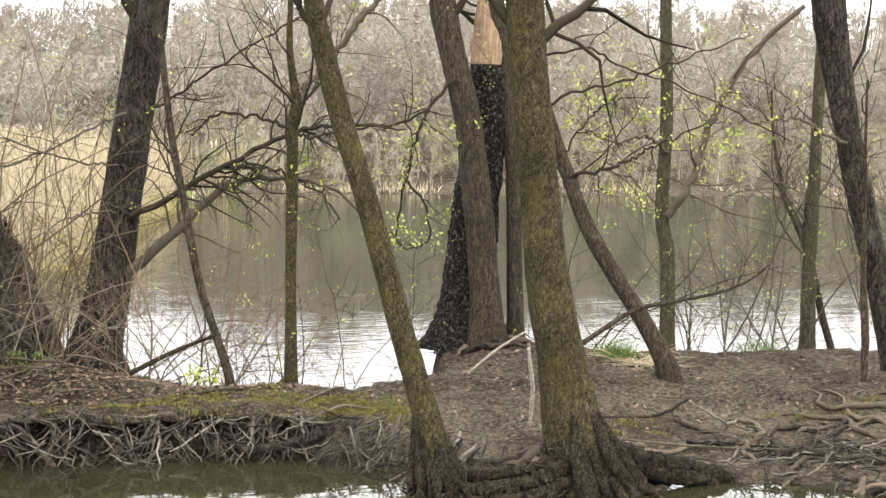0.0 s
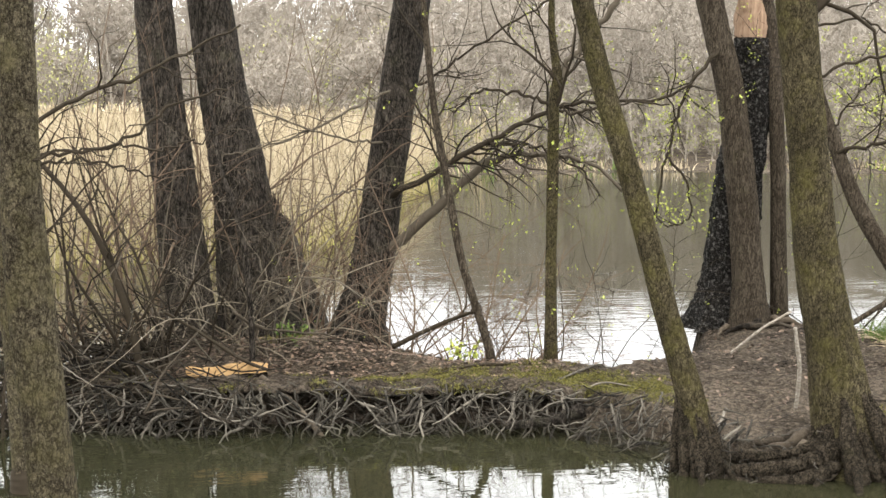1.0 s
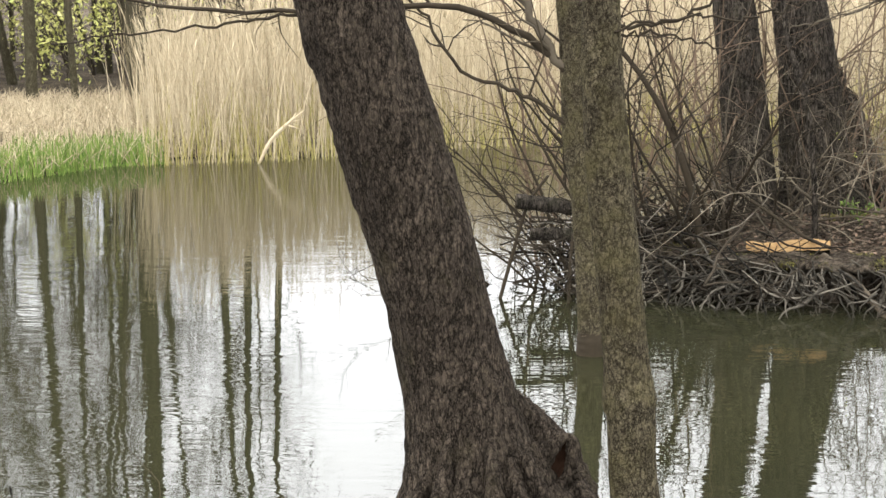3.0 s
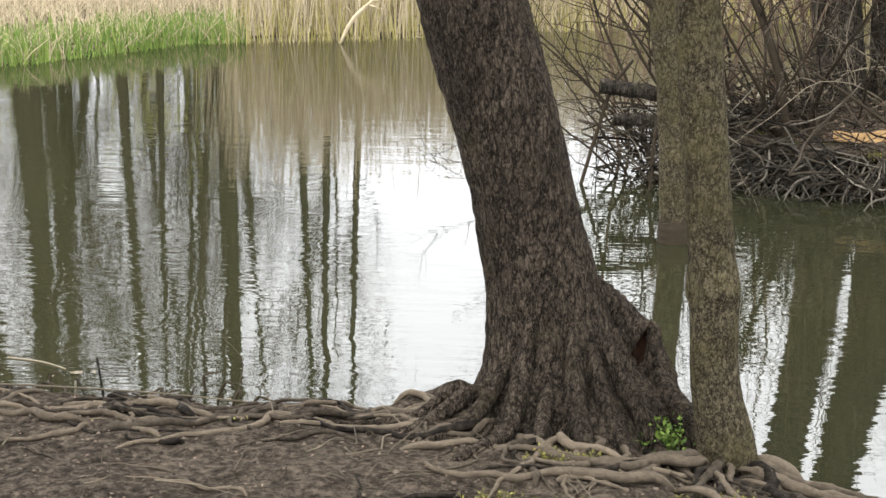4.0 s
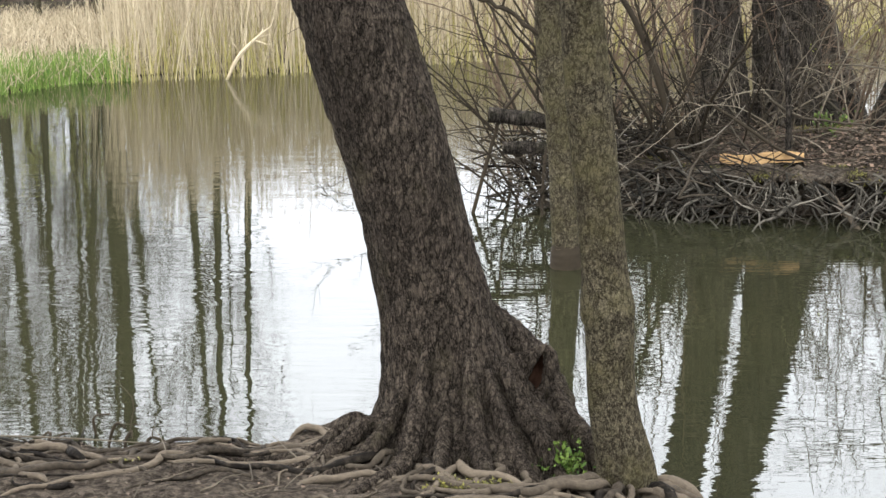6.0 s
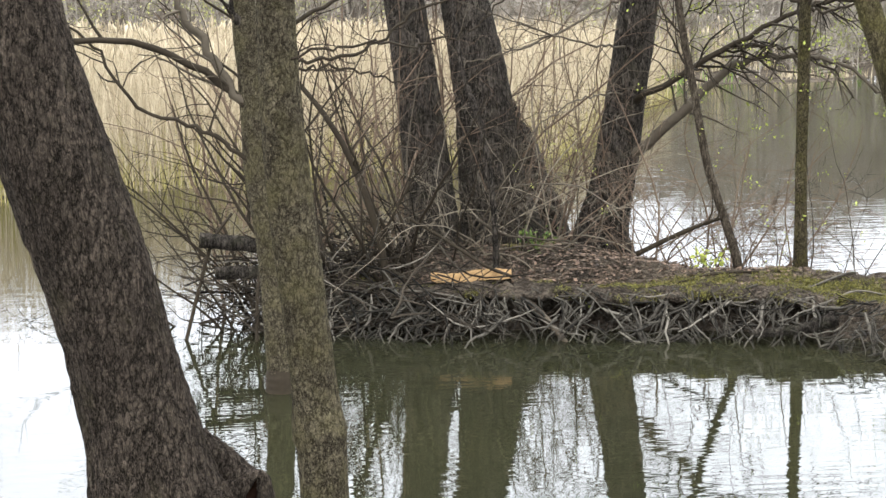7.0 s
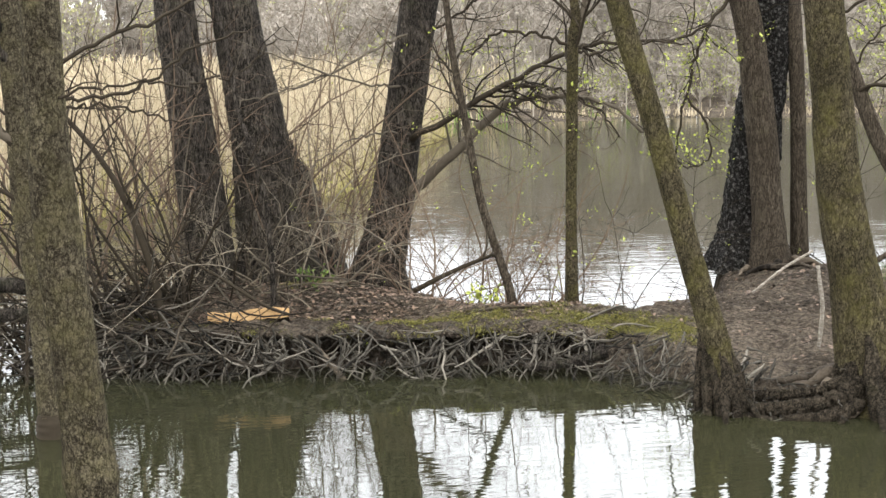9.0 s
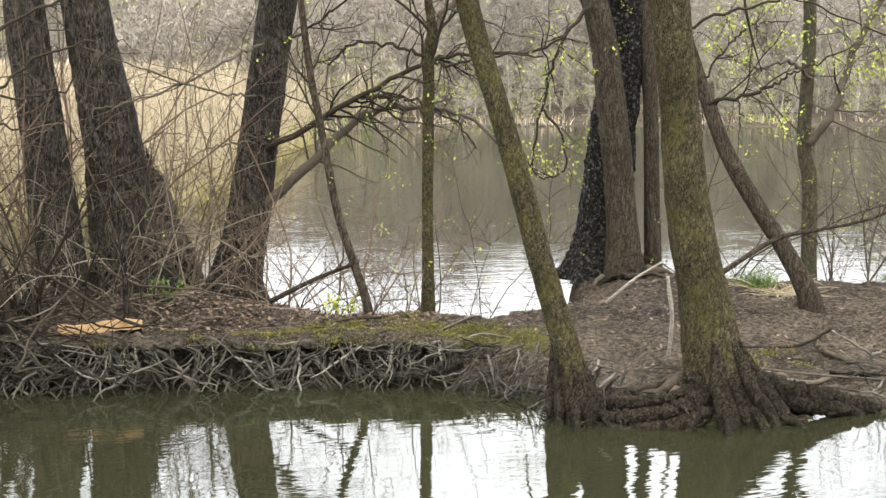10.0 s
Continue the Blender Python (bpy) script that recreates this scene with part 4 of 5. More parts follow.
GREY, RED, BROWN = "dense grey bare shrub on the island's point", "thin reddish bare shrub between dark trees", "dark tangled shrub over the root bank"
LEAFY, SPARSE = "thin brown shrub with first yellow-green leaves at the shore", "sparse grey shrub with opening leaves beside slim trees"
shrub(GREY, 0.15, 11.75, 7, 1.5, 0.35, "twig_dark", (-0.8, -0.1), 0, 0.012, 5, 2)
shrub(GREY, 0.5, 11.75, 10, 2.4, 0.3, "twig_dark", (-0.3, 0.0), 0, 0.016, 8, 2)
shrub(BROWN, 0.95, 11.65, 9, 2.3, 0.35, "twig_dark", (-0.1, -0.1), 0, 0.017, 6, 2)
shrub(BROWN, 1.35, 11.75, 8, 2.0, 0.4, "twig_dark", (0.0, -0.15), 0, 0.014, 6, 2)
shrub(BROWN, 1.7, 12.0, 5, 1.3, 0.5, "twig_grey", (0.0, -0.2), 0, 0.012, 8, 3)
shrub(GREY, 1.0, 12.4, 12, 3.0, 0.22, "twig_red", (-0.1, 0.0), 0, 0.016, 5, 2)
shrub(GREY, 0.4, 12.4, 10, 2.8, 0.28, "twig_red", (-0.2, 0.0), 0, 0.015, 5, 2)
shrub(GREY, 1.3, 13.0, 10, 3.2, 0.2, "twig_red", (0, 0), 0, 0.015, 5, 2)
shrub(RED, 1.8, 13.7, 10, 3.2, 0.22, "twig_red", (0, 0), 0, 0.012, 5, 2)
shrub(RED, 2.0, 12.3, 6, 1.5, 0.45, "twig_dark", (0, 0), 0, 0.012)
shrub(RED, 2.7, 13.7, 12, 3.1, 0.3, "twig_red", (0.15, 0), 0.02, 0.012)
shrub(RED, 3.0, 13.4, 11, 3.0, 0.3, "twig_red", (0.2, 0), 0.03, 0.011)
shrub(LEAFY, 3.75, 12.3, 10, 2.1, 0.3, "twig_red", (0.1, 0), 0.05, 0.009)
shrub(LEAFY, 4.15, 12.05, 10, 1.8, 0.35, "twig_red", (0.1, 0), 0.06, 0.008)
shrub(LEAFY, 4.75, 11.75, 7, 1.5, 0.35, "twig_dark", (0.2, 0), 0.1, 0.006)
shrub(SPARSE, 9.3, 12.1, 10, 2.8, 0.25, "twig_grey", (0, 0), 0.28, 0.01, 9, 4)
shrub(SPARSE, 10.0, 12.0, 9, 3.0, 0.3, "twig_grey", (0, 0), 0.28, 0.012, 9, 4)
shrub(SPARSE, 11.0, 11.6, 10, 2.8, 0.3, "twig_grey", (0, 0), 0.3, 0.012, 9, 4)
shrub(SPARSE, 11.6, 10.9, 10, 3.0, 0.3, "twig_grey", (-0.1, 0), 0.3, 0.012, 9, 4)
ARCH = "arching thin reddish shrub spreading before dark trees"
shrub(ARCH, 2.1, 12.5, 5, 2.6, 0.5, "twig_grey", (0.1, -0.1), 0, 0.009, 7, 3, bend=-0.1)
shrub(ARCH, 2.8, 12.9, 7, 2.8, 0.5, "twig_red", (0.2, -0.1), 0.02, 0.009, 7, 3, bend=-0.1)
shrub(ARCH, 1.4, 12.3, 9, 2.8, 0.5, "twig_grey", (-0.1, -0.1), 0, 0.01, 7, 3, bend=-0.1)
shrub(ARCH, 3.6, 12.6, 9, 2.4, 0.5, "twig_red", (0.3, 0.0), 0.04, 0.008, 7, 3, bend=-0.1)
shrub(ARCH, 2.95, 12.2, 7, 2.5, 0.45, "twig_grey", (0.15, 0.0), 0.02, 0.008, 8, 3, bend=-0.1)
PALE = "fine pale bare shrub arching before dark trees"
shrub(PALE, 1.6, 12.15, 8, 2.4, 0.55, "twig_pale", (0.1, 0.0), 0, 0.006, 8, 3, 0.3, -0.1)
shrub(PALE, 2.35, 12.2, 8, 2.3, 0.55, "twig_pale", (0.1, 0.0), 0, 0.006, 8, 3, 0.3, -0.12)
shrub(PALE, 3.05, 12.45, 8, 2.3, 0.55, "twig_red", (0.2, 0.0), 0.03, 0.006, 8, 3, 0.3, -0.12)
shrub(PALE, 4.2, 12.0, 9, 1.9, 0.5, "twig_red", (0.1, 0.0), 0.08, 0.005, 8, 3, 0.35, -0.1)
shrub(GREY, 0.1, 11.85, 5, 1.9, 0.45, "twig_dark", (-0.9, -0.1), 0, 0.01, 7, 3, bend=-0.02)
shrub("arching bare shrub hanging over the water", 0.2, 12.0, 5, 2.3, 0.45, "twig_dark", (-0.6, 0.0), 0, 0.01, 6, 2, bend=-0.1)
shrub("thin shrub behind a broken trunk", 6.1, 12.6, 7, 1.9, 0.3, "twig_dark", (-0.1, 0), 0.2, 0.007)
shrub("thin shrub behind a slanting tree", 8.0, 12.5, 7, 2.1, 0.35, "twig_dark", (0, 0), 0.3, 0.008)


def pole(name, label, category, points, mat, sides=10, rings=24, shoots=0, rough=0.06):
    """A stick, log or bare stem on its own."""
    o = np.array(points[0][:3])
    t = thing(name, tuple(o), label, category)
    p = [(a - o[0], b - o[1], c - o[2], d) for a, b, c, d in points]
    s = spline(p, rings)
    P, R = s[:, :3], np.maximum(s[:, 3], 0.002)
    v, f = tubes(P[None], R[None], sides, cap=True, lump=rough)
    part("shaft", mesh_data("shaft", v, f, M[mat]), t)
    for k in range(shoots):
        a = offshoots(P[None], R[None], 1, 0.35, 0.8, 0.3, 0.95, 0.5, 0.15)
        SP, SR = grow(a[0], a[1], a[2], np.clip(a[3], 0.003, 0.02), 8, 0.16)
        v, f = tubes(SP, SR, 5)
        part("side_twig", mesh_data("side_twig", v, f, M[mat]), t)
    return t


pole("dead_sapling", "dark bare stem leaning over the root bank", "sapling", [(1.2, 11.4, 0.2, 0.032), (1.1, 11.42, 0.77, 0.028), (0.92, 11.47, 1.29, 0.024), (0.73, 11.52, 1.64, 0.0205), (0.47, 11.59, 1.96, 0.0167), (0.25, 11.65, 2.15, 0.0128)], "twig_dark", shoots=7)
pole("dead_sapling", "thin dark stem before a broad tree", "sapling", [(2.04, 11.48, 0.3, 0.024), (2.03, 11.49, 0.81, 0.022), (1.95, 11.51, 1.48, 0.02), (1.81, 11.55, 1.92, 0.018), (1.74, 11.57, 2.35, 0.016), (1.6, 11.6, 3.0, 0.01)], "bark_dark", shoots=6)
pole("fallen_branch", "dark fallen branch lying over bare soil", "branch", [(6.43, 10.09, 0.75, 0.022), (6.88, 9.95, 1.05, 0.019), (7.16, 9.8, 1.13, 0.016), (7.44, 9.62, 1.21, 0.013), (7.64, 9.49, 1.31, 0.01), (7.82, 9.41, 1.46, 0.007)], "bark_brown", shoots=9)
pole("fallen_branch", "short dark branch propped by a sapling", "branch", [(3.26, 11.79, 0.45, 0.0227), (3.55, 11.64, 0.62, 0.0196), (3.75, 11.54, 0.72, 0.0166), (3.92, 11.46, 0.79, 0.0136)], "twig_dark", shoots=2)
pole("birch_branch", "pale birch branch leaning against a thick tree", "branch", [(5.85, 10.83, 0.46, 0.01), (6.06, 10.73, 0.66, 0.011), (6.27, 10.62, 0.82, 0.008)], "bark_birch", shoots=0)
pole("birch_branch", "pale peeling birch stick standing in soil", "branch", [(5.72, 9.56, 0.25, 0.014), (5.735, 9.55, 0.55, 0.015), (5.71, 9.56, 0.75, 0.014), (5.7, 9.57, 0.86, 0.012)], "bark_birch", rough=0.12)
pole("log", "dark sawn log resting on brushwood", "log", [(-0.25, 11.45, 0.72, 0.0598), (-0.06, 11.45, 0.7, 0.0583), (0.24, 11.45, 0.66, 0.0569), (0.54, 11.45, 0.6, 0.0555), (0.8, 11.45, 0.45, 0.05)], "bark_dark", 14)
pole("log", "dark log half buried in brushwood", "log", [(-0.14, 11.35, 0.48, 0.0503), (0.07, 11.35, 0.48, 0.0489), (0.32, 11.35, 0.46, 0.0475), (0.66, 11.4, 0.4, 0.0461)], "bark_dark", 14)
pole("log", "short split root stump at the waterline", "log", [(3.7, 10.3, 0.08, 0.03), (3.95, 10.24, 0.1, 0.035), (4.15, 10.2, 0.14, 0.045), (4.3, 10.16, 0.2, 0.05)], "bark_dark", 14, rough=0.15)
pole("driftwood", "weathered grey branch slanting into the water", "branch", [(2.05, 11.15, 0.36, 0.026), (2.25, 10.9, 0.2, 0.024), (2.45, 10.6, -0.05, 0.02)], "root_bark", rough=0.08)
pole("dead_sapling", "thin bare branch drooping into the pond", "sapling", [(0.0, 11.6, 0.9, 0.012), (-0.15, 11.5, 0.7, 0.014), (-0.25, 11.35, 0.4, 0.015), (-0.38, 11.2, -0.05, 0.014)], "twig_dark", shoots=4)
pole("dead_sapling", "thin bare branch drooping into the pond", "sapling", [(0.25, 11.35, 0.7, 0.012), (0.18, 11.2, 0.4, 0.013), (0.16, 11.1, 0.1, 0.012), (0.15, 11.05, -0.1, 0.012)], "twig_dark", shoots=2)
pole("fallen_branch", "pale bent stick across the root bank", "branch", [(1.35, 11.35, 0.85, 0.012), (1.6, 11.3, 0.7, 0.013), (1.9, 11.2, 0.5, 0.014), (2.1, 11.1, 0.42, 0.012)], "twig_dark", 6)


def laid(label, xy, radius, mat="root_pale"):
    """A thin stick that follows the ground."""
    pole("fallen_stick", label, "stick", [(x, y, on_ground(x, y) + radius + 0.015 * (k % 2), radius) for k, (x, y) in enumerate(xy)], mat, 6)


laid("pale thin stick lying on moss", [(2.35, 10.9), (2.7, 11.0), (3.1, 11.15)], 0.008)
laid("pale thin stick lying on moss", [(2.4, 10.8), (2.75, 11.0), (3.0, 11.35)], 0.007)
laid("pale thin stick lying on bare soil", [(4.0, 10.7), (4.35, 10.75), (4.7, 10.95), (4.9, 11.2)], 0.009)
laid("pale thin stick lying on bare soil", [(4.1, 10.55), (4.5, 10.5), (4.9, 10.6)], 0.007)
laid("dark thin stick lying on leaf litter", [(3.4, 11.1), (3.7, 11.15), (4.05, 11.1)], 0.011, "twig_dark")
laid("pale forked stick on the muddy slope", [(4.75, 9.6), (5.0, 9.5), (5.3, 9.65)], 0.012)
laid("pale forked stick on the muddy slope", [(4.8, 9.3), (5.05, 9.4), (5.2, 9.7)], 0.01)
laid("long thin stick on the muddy slope", [(6.0, 9.6), (7.0, 9.0), (8.2, 8.3)], 0.009, "twig_grey")
laid("long thin stick on the muddy slope", [(6.9, 9.2), (7.6, 8.7), (8.6, 8.4)], 0.014, "root_bark")
laid("long thin stick on the muddy slope", [(6.4, 9.9), (7.0, 9.8), (7.5, 10.0)], 0.012, "root_bark")


def split_log():
    """A torn slab: fresh yellow wood above, bark below."""
    t = thing("split_log", (1.8, 11.28, on_ground(1.8, 11.28) + 0.06), "freshly split piece of yellow-orange wood on leaf litter", "log")
    n, m = 16, 6
    u, w = np.linspace(-0.3, 0.32, n), np.linspace(-1, 1, m)
    wide = 0.075 * (1 - (u / 0.36) ** 4) + 0.01
    X, W = np.meshgrid(u, w, indexing="ij")
    Y = W * wide[:, None] + RNG.normal(0, 0.006, X.shape)
    Z = 0.05 * (1 - W ** 2) + 0.02 * np.sin(X * 9) + RNG.normal(0, 0.006, X.shape)
    top = np.stack([X, Y * 0.9, Z], -1).reshape(-1, 3)
    low = np.stack([X, Y, -0.06 * (1 - W ** 2)], -1).reshape(-1, 3)
    i = (np.arange(n - 1)[:, None] * m + np.arange(m - 1)[None]).reshape(-1, 1)
    q = np.hstack([i, i + m, i + m + 1, i + 1])
    a = part("split_face", mesh_data("split_face", top, q, M["split_lying"], False), t, "fresh yellow-orange wood")
    b = part("bark_side", mesh_data("bark_side", low, q[:, ::-1], M["bark_dark"]), t, "dark bark underside")
    t.rotation_euler = (radians(18), 0, radians(-8))


split_log()


# ---- brushwood pile on the point ----
def brush_pile():
    t = thing("brush_pile", (0.4, 11.5, 0.2), "heap of grey dead sticks on the island's point", "brushwood")
    shapes = []
    for k in range(10):
        P, R = grow(np.array([[-0.5, 0, 0.0]]), np.array([[1.0, 0, 0]]), np.array([1.0]), np.array([RNG.uniform(0.007, 0.016)]), 7, 0.14, 0, 0.4)
        v, f = tubes(P, R, 5, cap=True)
        shapes.append(mesh_data("stick", v, f, M["root_pale"] if k % 5 == 0 else M["stick_dead"]))
    for k in range(280):
        x = RNG.uniform(-0.52, 1.5)
        y = -0.35 * x + RNG.normal(0.02, 0.16)
        ob = part("stick", shapes[k % 10], t)
        ob.location = (x, y, RNG.uniform(-0.22, 0.34) * (1 if x > -0.3 else 0.7))
        ob.rotation_euler = (RNG.uniform(0, 6.28), RNG.normal(0.0, 0.3), RNG.normal(-0.2, 0.7))
        ob.scale = (RNG.uniform(0.35, 0.85),) * 3


brush_pile()


def stick_heap():
    """Loose dead sticks lodged between the shrubs and the dark trees."""
    t = thing("brush_pile", (1.3, 12.0, on_ground(1.3, 12.0)), "loose heap of grey dead sticks at dark tree feet", "brushwood")
    shapes = []
    for k in range(8):
        P, R = grow(np.array([[-0.5, 0, 0.0]]), np.array([[1.0, 0, 0]]), np.array([1.0]), np.array([RNG.uniform(0.006, 0.014)]), 8, 0.16, 0, 0.4)
        v, f = tubes(P, R, 5, cap=True)
        shapes.append(mesh_data("stick", v, f, M["root_bark"] if k % 2 else M["stick_dead"]))
    for k in range(110):
        ob = part("stick", shapes[k % 8], t)
        x, y = RNG.normal(0, 0.4), RNG.normal(0, 0.22)
        ob.location = (x, y, on_ground(1.3 + x, 12.0 + y) - t.location.z + abs(RNG.normal(0.03, 0.16)))
        ob.rotation_euler = (RNG.uniform(0, 6.28), RNG.normal(0.25, 0.4), RNG.normal(0.0, 0.9))
        ob.scale = (RNG.uniform(0.4, 1.1),) * 3


stick_heap()


# ---- bared roots along the island's face ----
def face_roots():
    line = ISLAND[1:15]
    seg = np.linalg.norm(np.diff(line, axis=0), axis=1)
    cum = np.concatenate([[0], np.cumsum(seg)])

    def at(s):
        i = int(np.clip(np.searchsorted(cum, s) - 1, 0, len(seg) - 1))
        f = (s - cum[i]) / seg[i]
        p = line[i] * (1 - f) + line[i + 1] * f
        d = (line[i + 1] - line[i]) / seg[i]
        return p, d
    t = thing("root_tangle", (3.0, 10.6, 0.2), "tangle of bare grey roots hanging down the washed-out bank", "roots")
    shapes, spans = [], []
    for k in range(18):
        ln = RNG.uniform(0.3, 0.75)
        P, R = grow(np.array([[-ln / 2, 0, 0.0]]), np.array([[1.0, 0, 0]]), np.array([ln]), np.array([0.007 * 3.3 ** RNG.uniform(0, 1)]), 9, 0.2, 0, 0.3)
        R = R * np.clip(0.4 + np.linspace(0, 3, 9), 0, 1)
        v, f = tubes(P, R, 5, cap=True, lump=0.09)
        shapes.append(mesh_data("root", v, f, M["root_pale"]))
        spans.append(ln)
    o = Vector(t.location)

    def spot():
        s = RNG.uniform(0, cum[-1])
        p, d = at(s)
        nrm = np.array([d[1], -d[0]])
        late = float(np.clip((p[0] - 4.3) / 1.5, 0, 1))
        deep = RNG.uniform(-0.06, 0.25)
        q = p - nrm * (deep + late * RNG.uniform(0, 0.8))
        z = max(on_ground(q[0], q[1]), -0.04) if late > 0.3 else np.clip(1.15 * deep + 0.05, -0.03, 0.3)
        return q, z, math.atan2(d[1], d[0]), late
    for k in range(299):
        q, z, a, late = spot()
        ob = part("root", shapes[k % 18], t)
        size = RNG.uniform(0.5, 1.0)
        turn = radians(RNG.normal(-90, 36) if RNG.random() < 0.75 else RNG.uniform(-170, -10))
        tilt = radians(55 * (1 - 0.9 * late)) + RNG.normal(0, 0.2 - 0.14 * late)
        if late < 0.5:
            z = min(z, 0.3 - 0.5 * spans[k % 18] * size * abs(math.sin(turn) * math.sin(tilt)))
        m = Matrix.Rotation(a + RNG.normal(0, 0.2), 4, "Z") @ Matrix.Rotation(tilt, 4, "X") @ Matrix.Rotation(turn, 4, "Z") @ Matrix.Rotation(RNG.uniform(0, 6.28), 4, "X")
        ob.matrix_basis = Matrix.Translation(Vector((q[0], q[1], z + RNG.uniform(-0.02, 0.03))) - o) @ m @ Matrix.Scale(size, 4)
    n = 900
    st, way = [], []
    for k in range(n):
        q, z, a, late = spot()
        st.append((q[0] - o.x, q[1] - o.y, z - o.z + RNG.uniform(0.0, 0.09)))
        side, down = RNG.normal(0, 0.8), RNG.uniform(0.2, 1.0)
        way.append((math.cos(a) * side + math.sin(a) * down, math.sin(a) * side - math.cos(a) * down, -down * 0.85 * (1 - 0.8 * late) + RNG.normal(0, 0.1)))
    P, R = grow(np.array(st), np.array(way), RNG.uniform(0.08, 0.38, n), 0.003 * 4 ** RNG.uniform(0, 1, n), 6, 0.16, 0.0)
    v, f = tubes(P, R, 4)
    tagged(part("root_mat", mesh_data("root_mat", v, f, M["root_grey"]), t), kind="stuff")


face_roots()


def turf_lip():
    """The overhanging edge of soil and moss above the washed-out roots."""
    line = ISLAND[1:7]
    seg = np.linalg.norm(np.diff(line, axis=0), axis=1)
    cum = np.concatenate([[0], np.cumsum(seg)])
    n = 190
    s = np.linspace(0, cum[-1], n)
    px, py = np.interp(s, cum, line[:, 0]), np.interp(s, cum, line[:, 1])
    d = unit(np.column_stack([np.gradient(px), np.gradient(py)]))
    nx, ny = d[:, 1], -d[:, 0]
    jag = lumpy(np.column_stack([px, py, 0 * px]), 0.22, 0.09) + lumpy(np.column_stack([px, py, 0 * px]), 0.06, 0.05)
    back = np.array([surface(px - nx * 0.62, py - ny * 0.62)])[0]
    rows = []
    for inn, dz in ((0.62, -0.03), (0.5, 0.012), (0.38, 0.016), (0.28, 0.0), (0.21, -0.03), (0.2, -0.06), (0.27, -0.085), (0.4, -0.1), (0.6, -0.13)):
        f = 1 if inn < 0.45 else 0.3
        x, y = px - nx * (inn + jag * f), py - ny * (inn + jag * f)
        p = np.column_stack([x, y, back + dz])
        p[:, 2] += lumpy(p, 0.09, 0.02)
        rows.append(p)
    v = np.stack(rows, 1)
    k = len(rows)
    i = (np.arange(n - 1)[:, None] * k + np.arange(k - 1)[None]).reshape(-1, 1)
    q = np.hstack([i, i + 1, i + k + 1, i + k])
    tagged(new("turf_edge", mesh_data("turf_edge", v.reshape(-1, 3), q, M["soil_dark"])), "overhanging edge of dark soil above bare roots", "bank", kind="structure")
    a, b = RNG.integers(0, n - 1, 9000), RNG.integers(0, 5, 9000)
    f, g = RNG.random((2, 9000, 1))
    p = (v[a, b] * (1 - f) + v[a + 1, b] * f) * (1 - g) + (v[a, b + 1] * (1 - f) + v[a + 1, b + 1] * f) * g
    m = lumpy(p, 0.2, 0.8) + lumpy(p + 3, 0.05, 0.5) + np.where((p[:, 0] > 2.5) & (p[:, 0] < 4.5), -0.12, -0.45) + RNG.normal(0, 0.15, len(p))
    w, f = leaves(p[m > 0], 0.016, 4, 0.009)
    tagged(new("moss", mesh_data("moss", w, f, M["moss_tuft"], False)), "yellow-green moss fringe on the overhanging bank edge", "moss", kind="stuff")


turf_lip()


# ---- roots over the near bank and at tree feet ----
def crawl(x, y, way, length, radius, k=22, wobble=0.2, sink=0.35, tip=0.3, pull=0.05):
    """A root's course over the ground, dipping in and out of the soil."""
    P = np.empty((k, 3))
    a = way
    for i in range(k):
        P[i, :2] = x, y
        a += RNG.normal(0, wobble) + (way - a) * pull
        x += math.cos(a) * length / (k - 1)
        y += math.sin(a) * length / (k - 1)
    u = np.linspace(0, 1, k)
    R = radius * (1 - (1 - tip) * u) * np.clip(0.45 + 4 * u, 0, 1)
    wave = np.sin(np.linspace(0, RNG.uniform(5, 12), k) + RNG.uniform(0, 6)) * 0.5
    P[:, 2] = surface(P[:, 0].copy(), P[:, 1].copy()) + R * (sink + wave)
    P[:, 2] = np.convolve(np.pad(P[:, 2], 1, mode="edge"), [0.25, 0.5, 0.25], "valid")
    P[:, 2] -= (radius * 2.2 + 0.006) * (np.clip(1 - u / 0.1, 0, 1) ** 2 + np.clip(1 - (1 - u) / 0.12, 0, 1) ** 2)
    return P, R


def root_parts(tree_ob, starts, mat="root_bark"):
    o = np.array(tree_ob.location)
    for x, y, way, length, radius, lift in starts:
        P, R = crawl(x, y, way, length, radius, k=30, sink=0.85, wobble=0.28)
        P[:, 2] += lift * np.clip(1 - np.linspace(0, 1, len(P)) * 1.6, 0, 1) ** 2.5
        v, f = tubes((P - o)[None], R[None], 9, cap=True, lump=0.12)
        part("surface_root", mesh_data("surface_root", v, f, M[mat]), tree_ob)


rs = []
for k in range(46):
    a = radians(150 + k * 4.8 + RNG.normal(0, 5))
    rs.append((-0.26 + 0.42 * math.cos(a), 5.7 + 0.36 * math.sin(a), a + RNG.normal(0, 0.3), RNG.uniform(0.3, 1.0), 0.007 * 3.0 ** RNG.uniform(0, 1), RNG.uniform(0.0, 0.03)))
for k in range(64):
    x, y = RNG.uniform(-3.1, -0.7), RNG.triangular(5.0, 5.75, 5.95)
    rs.append((x, y, radians(RNG.choice([0, 180]) + RNG.normal(0, 14)), RNG.uniform(0.4, 1.2), 0.009 * 2.5 ** RNG.uniform(0, 1), 0))
for k in range(14):
    rs.append((RNG.uniform(-2.2, 0.2), RNG.uniform(4.3, 5.2), radians(RNG.uniform(0, 360)), RNG.uniform(0.25, 0.7), RNG.uniform(0.007, 0.018), 0))
root_parts(near_tree, rs)
rs = []
for k in range(12):
    a = radians(-150 + k * 16 + RNG.normal(0, 6))
    rs.append((0.38 + 0.1 * math.cos(a), 5.36 + 0.1 * math.sin(a), a, RNG.uniform(0.5, 1.1), RNG.uniform(0.014, 0.035), 0.06))
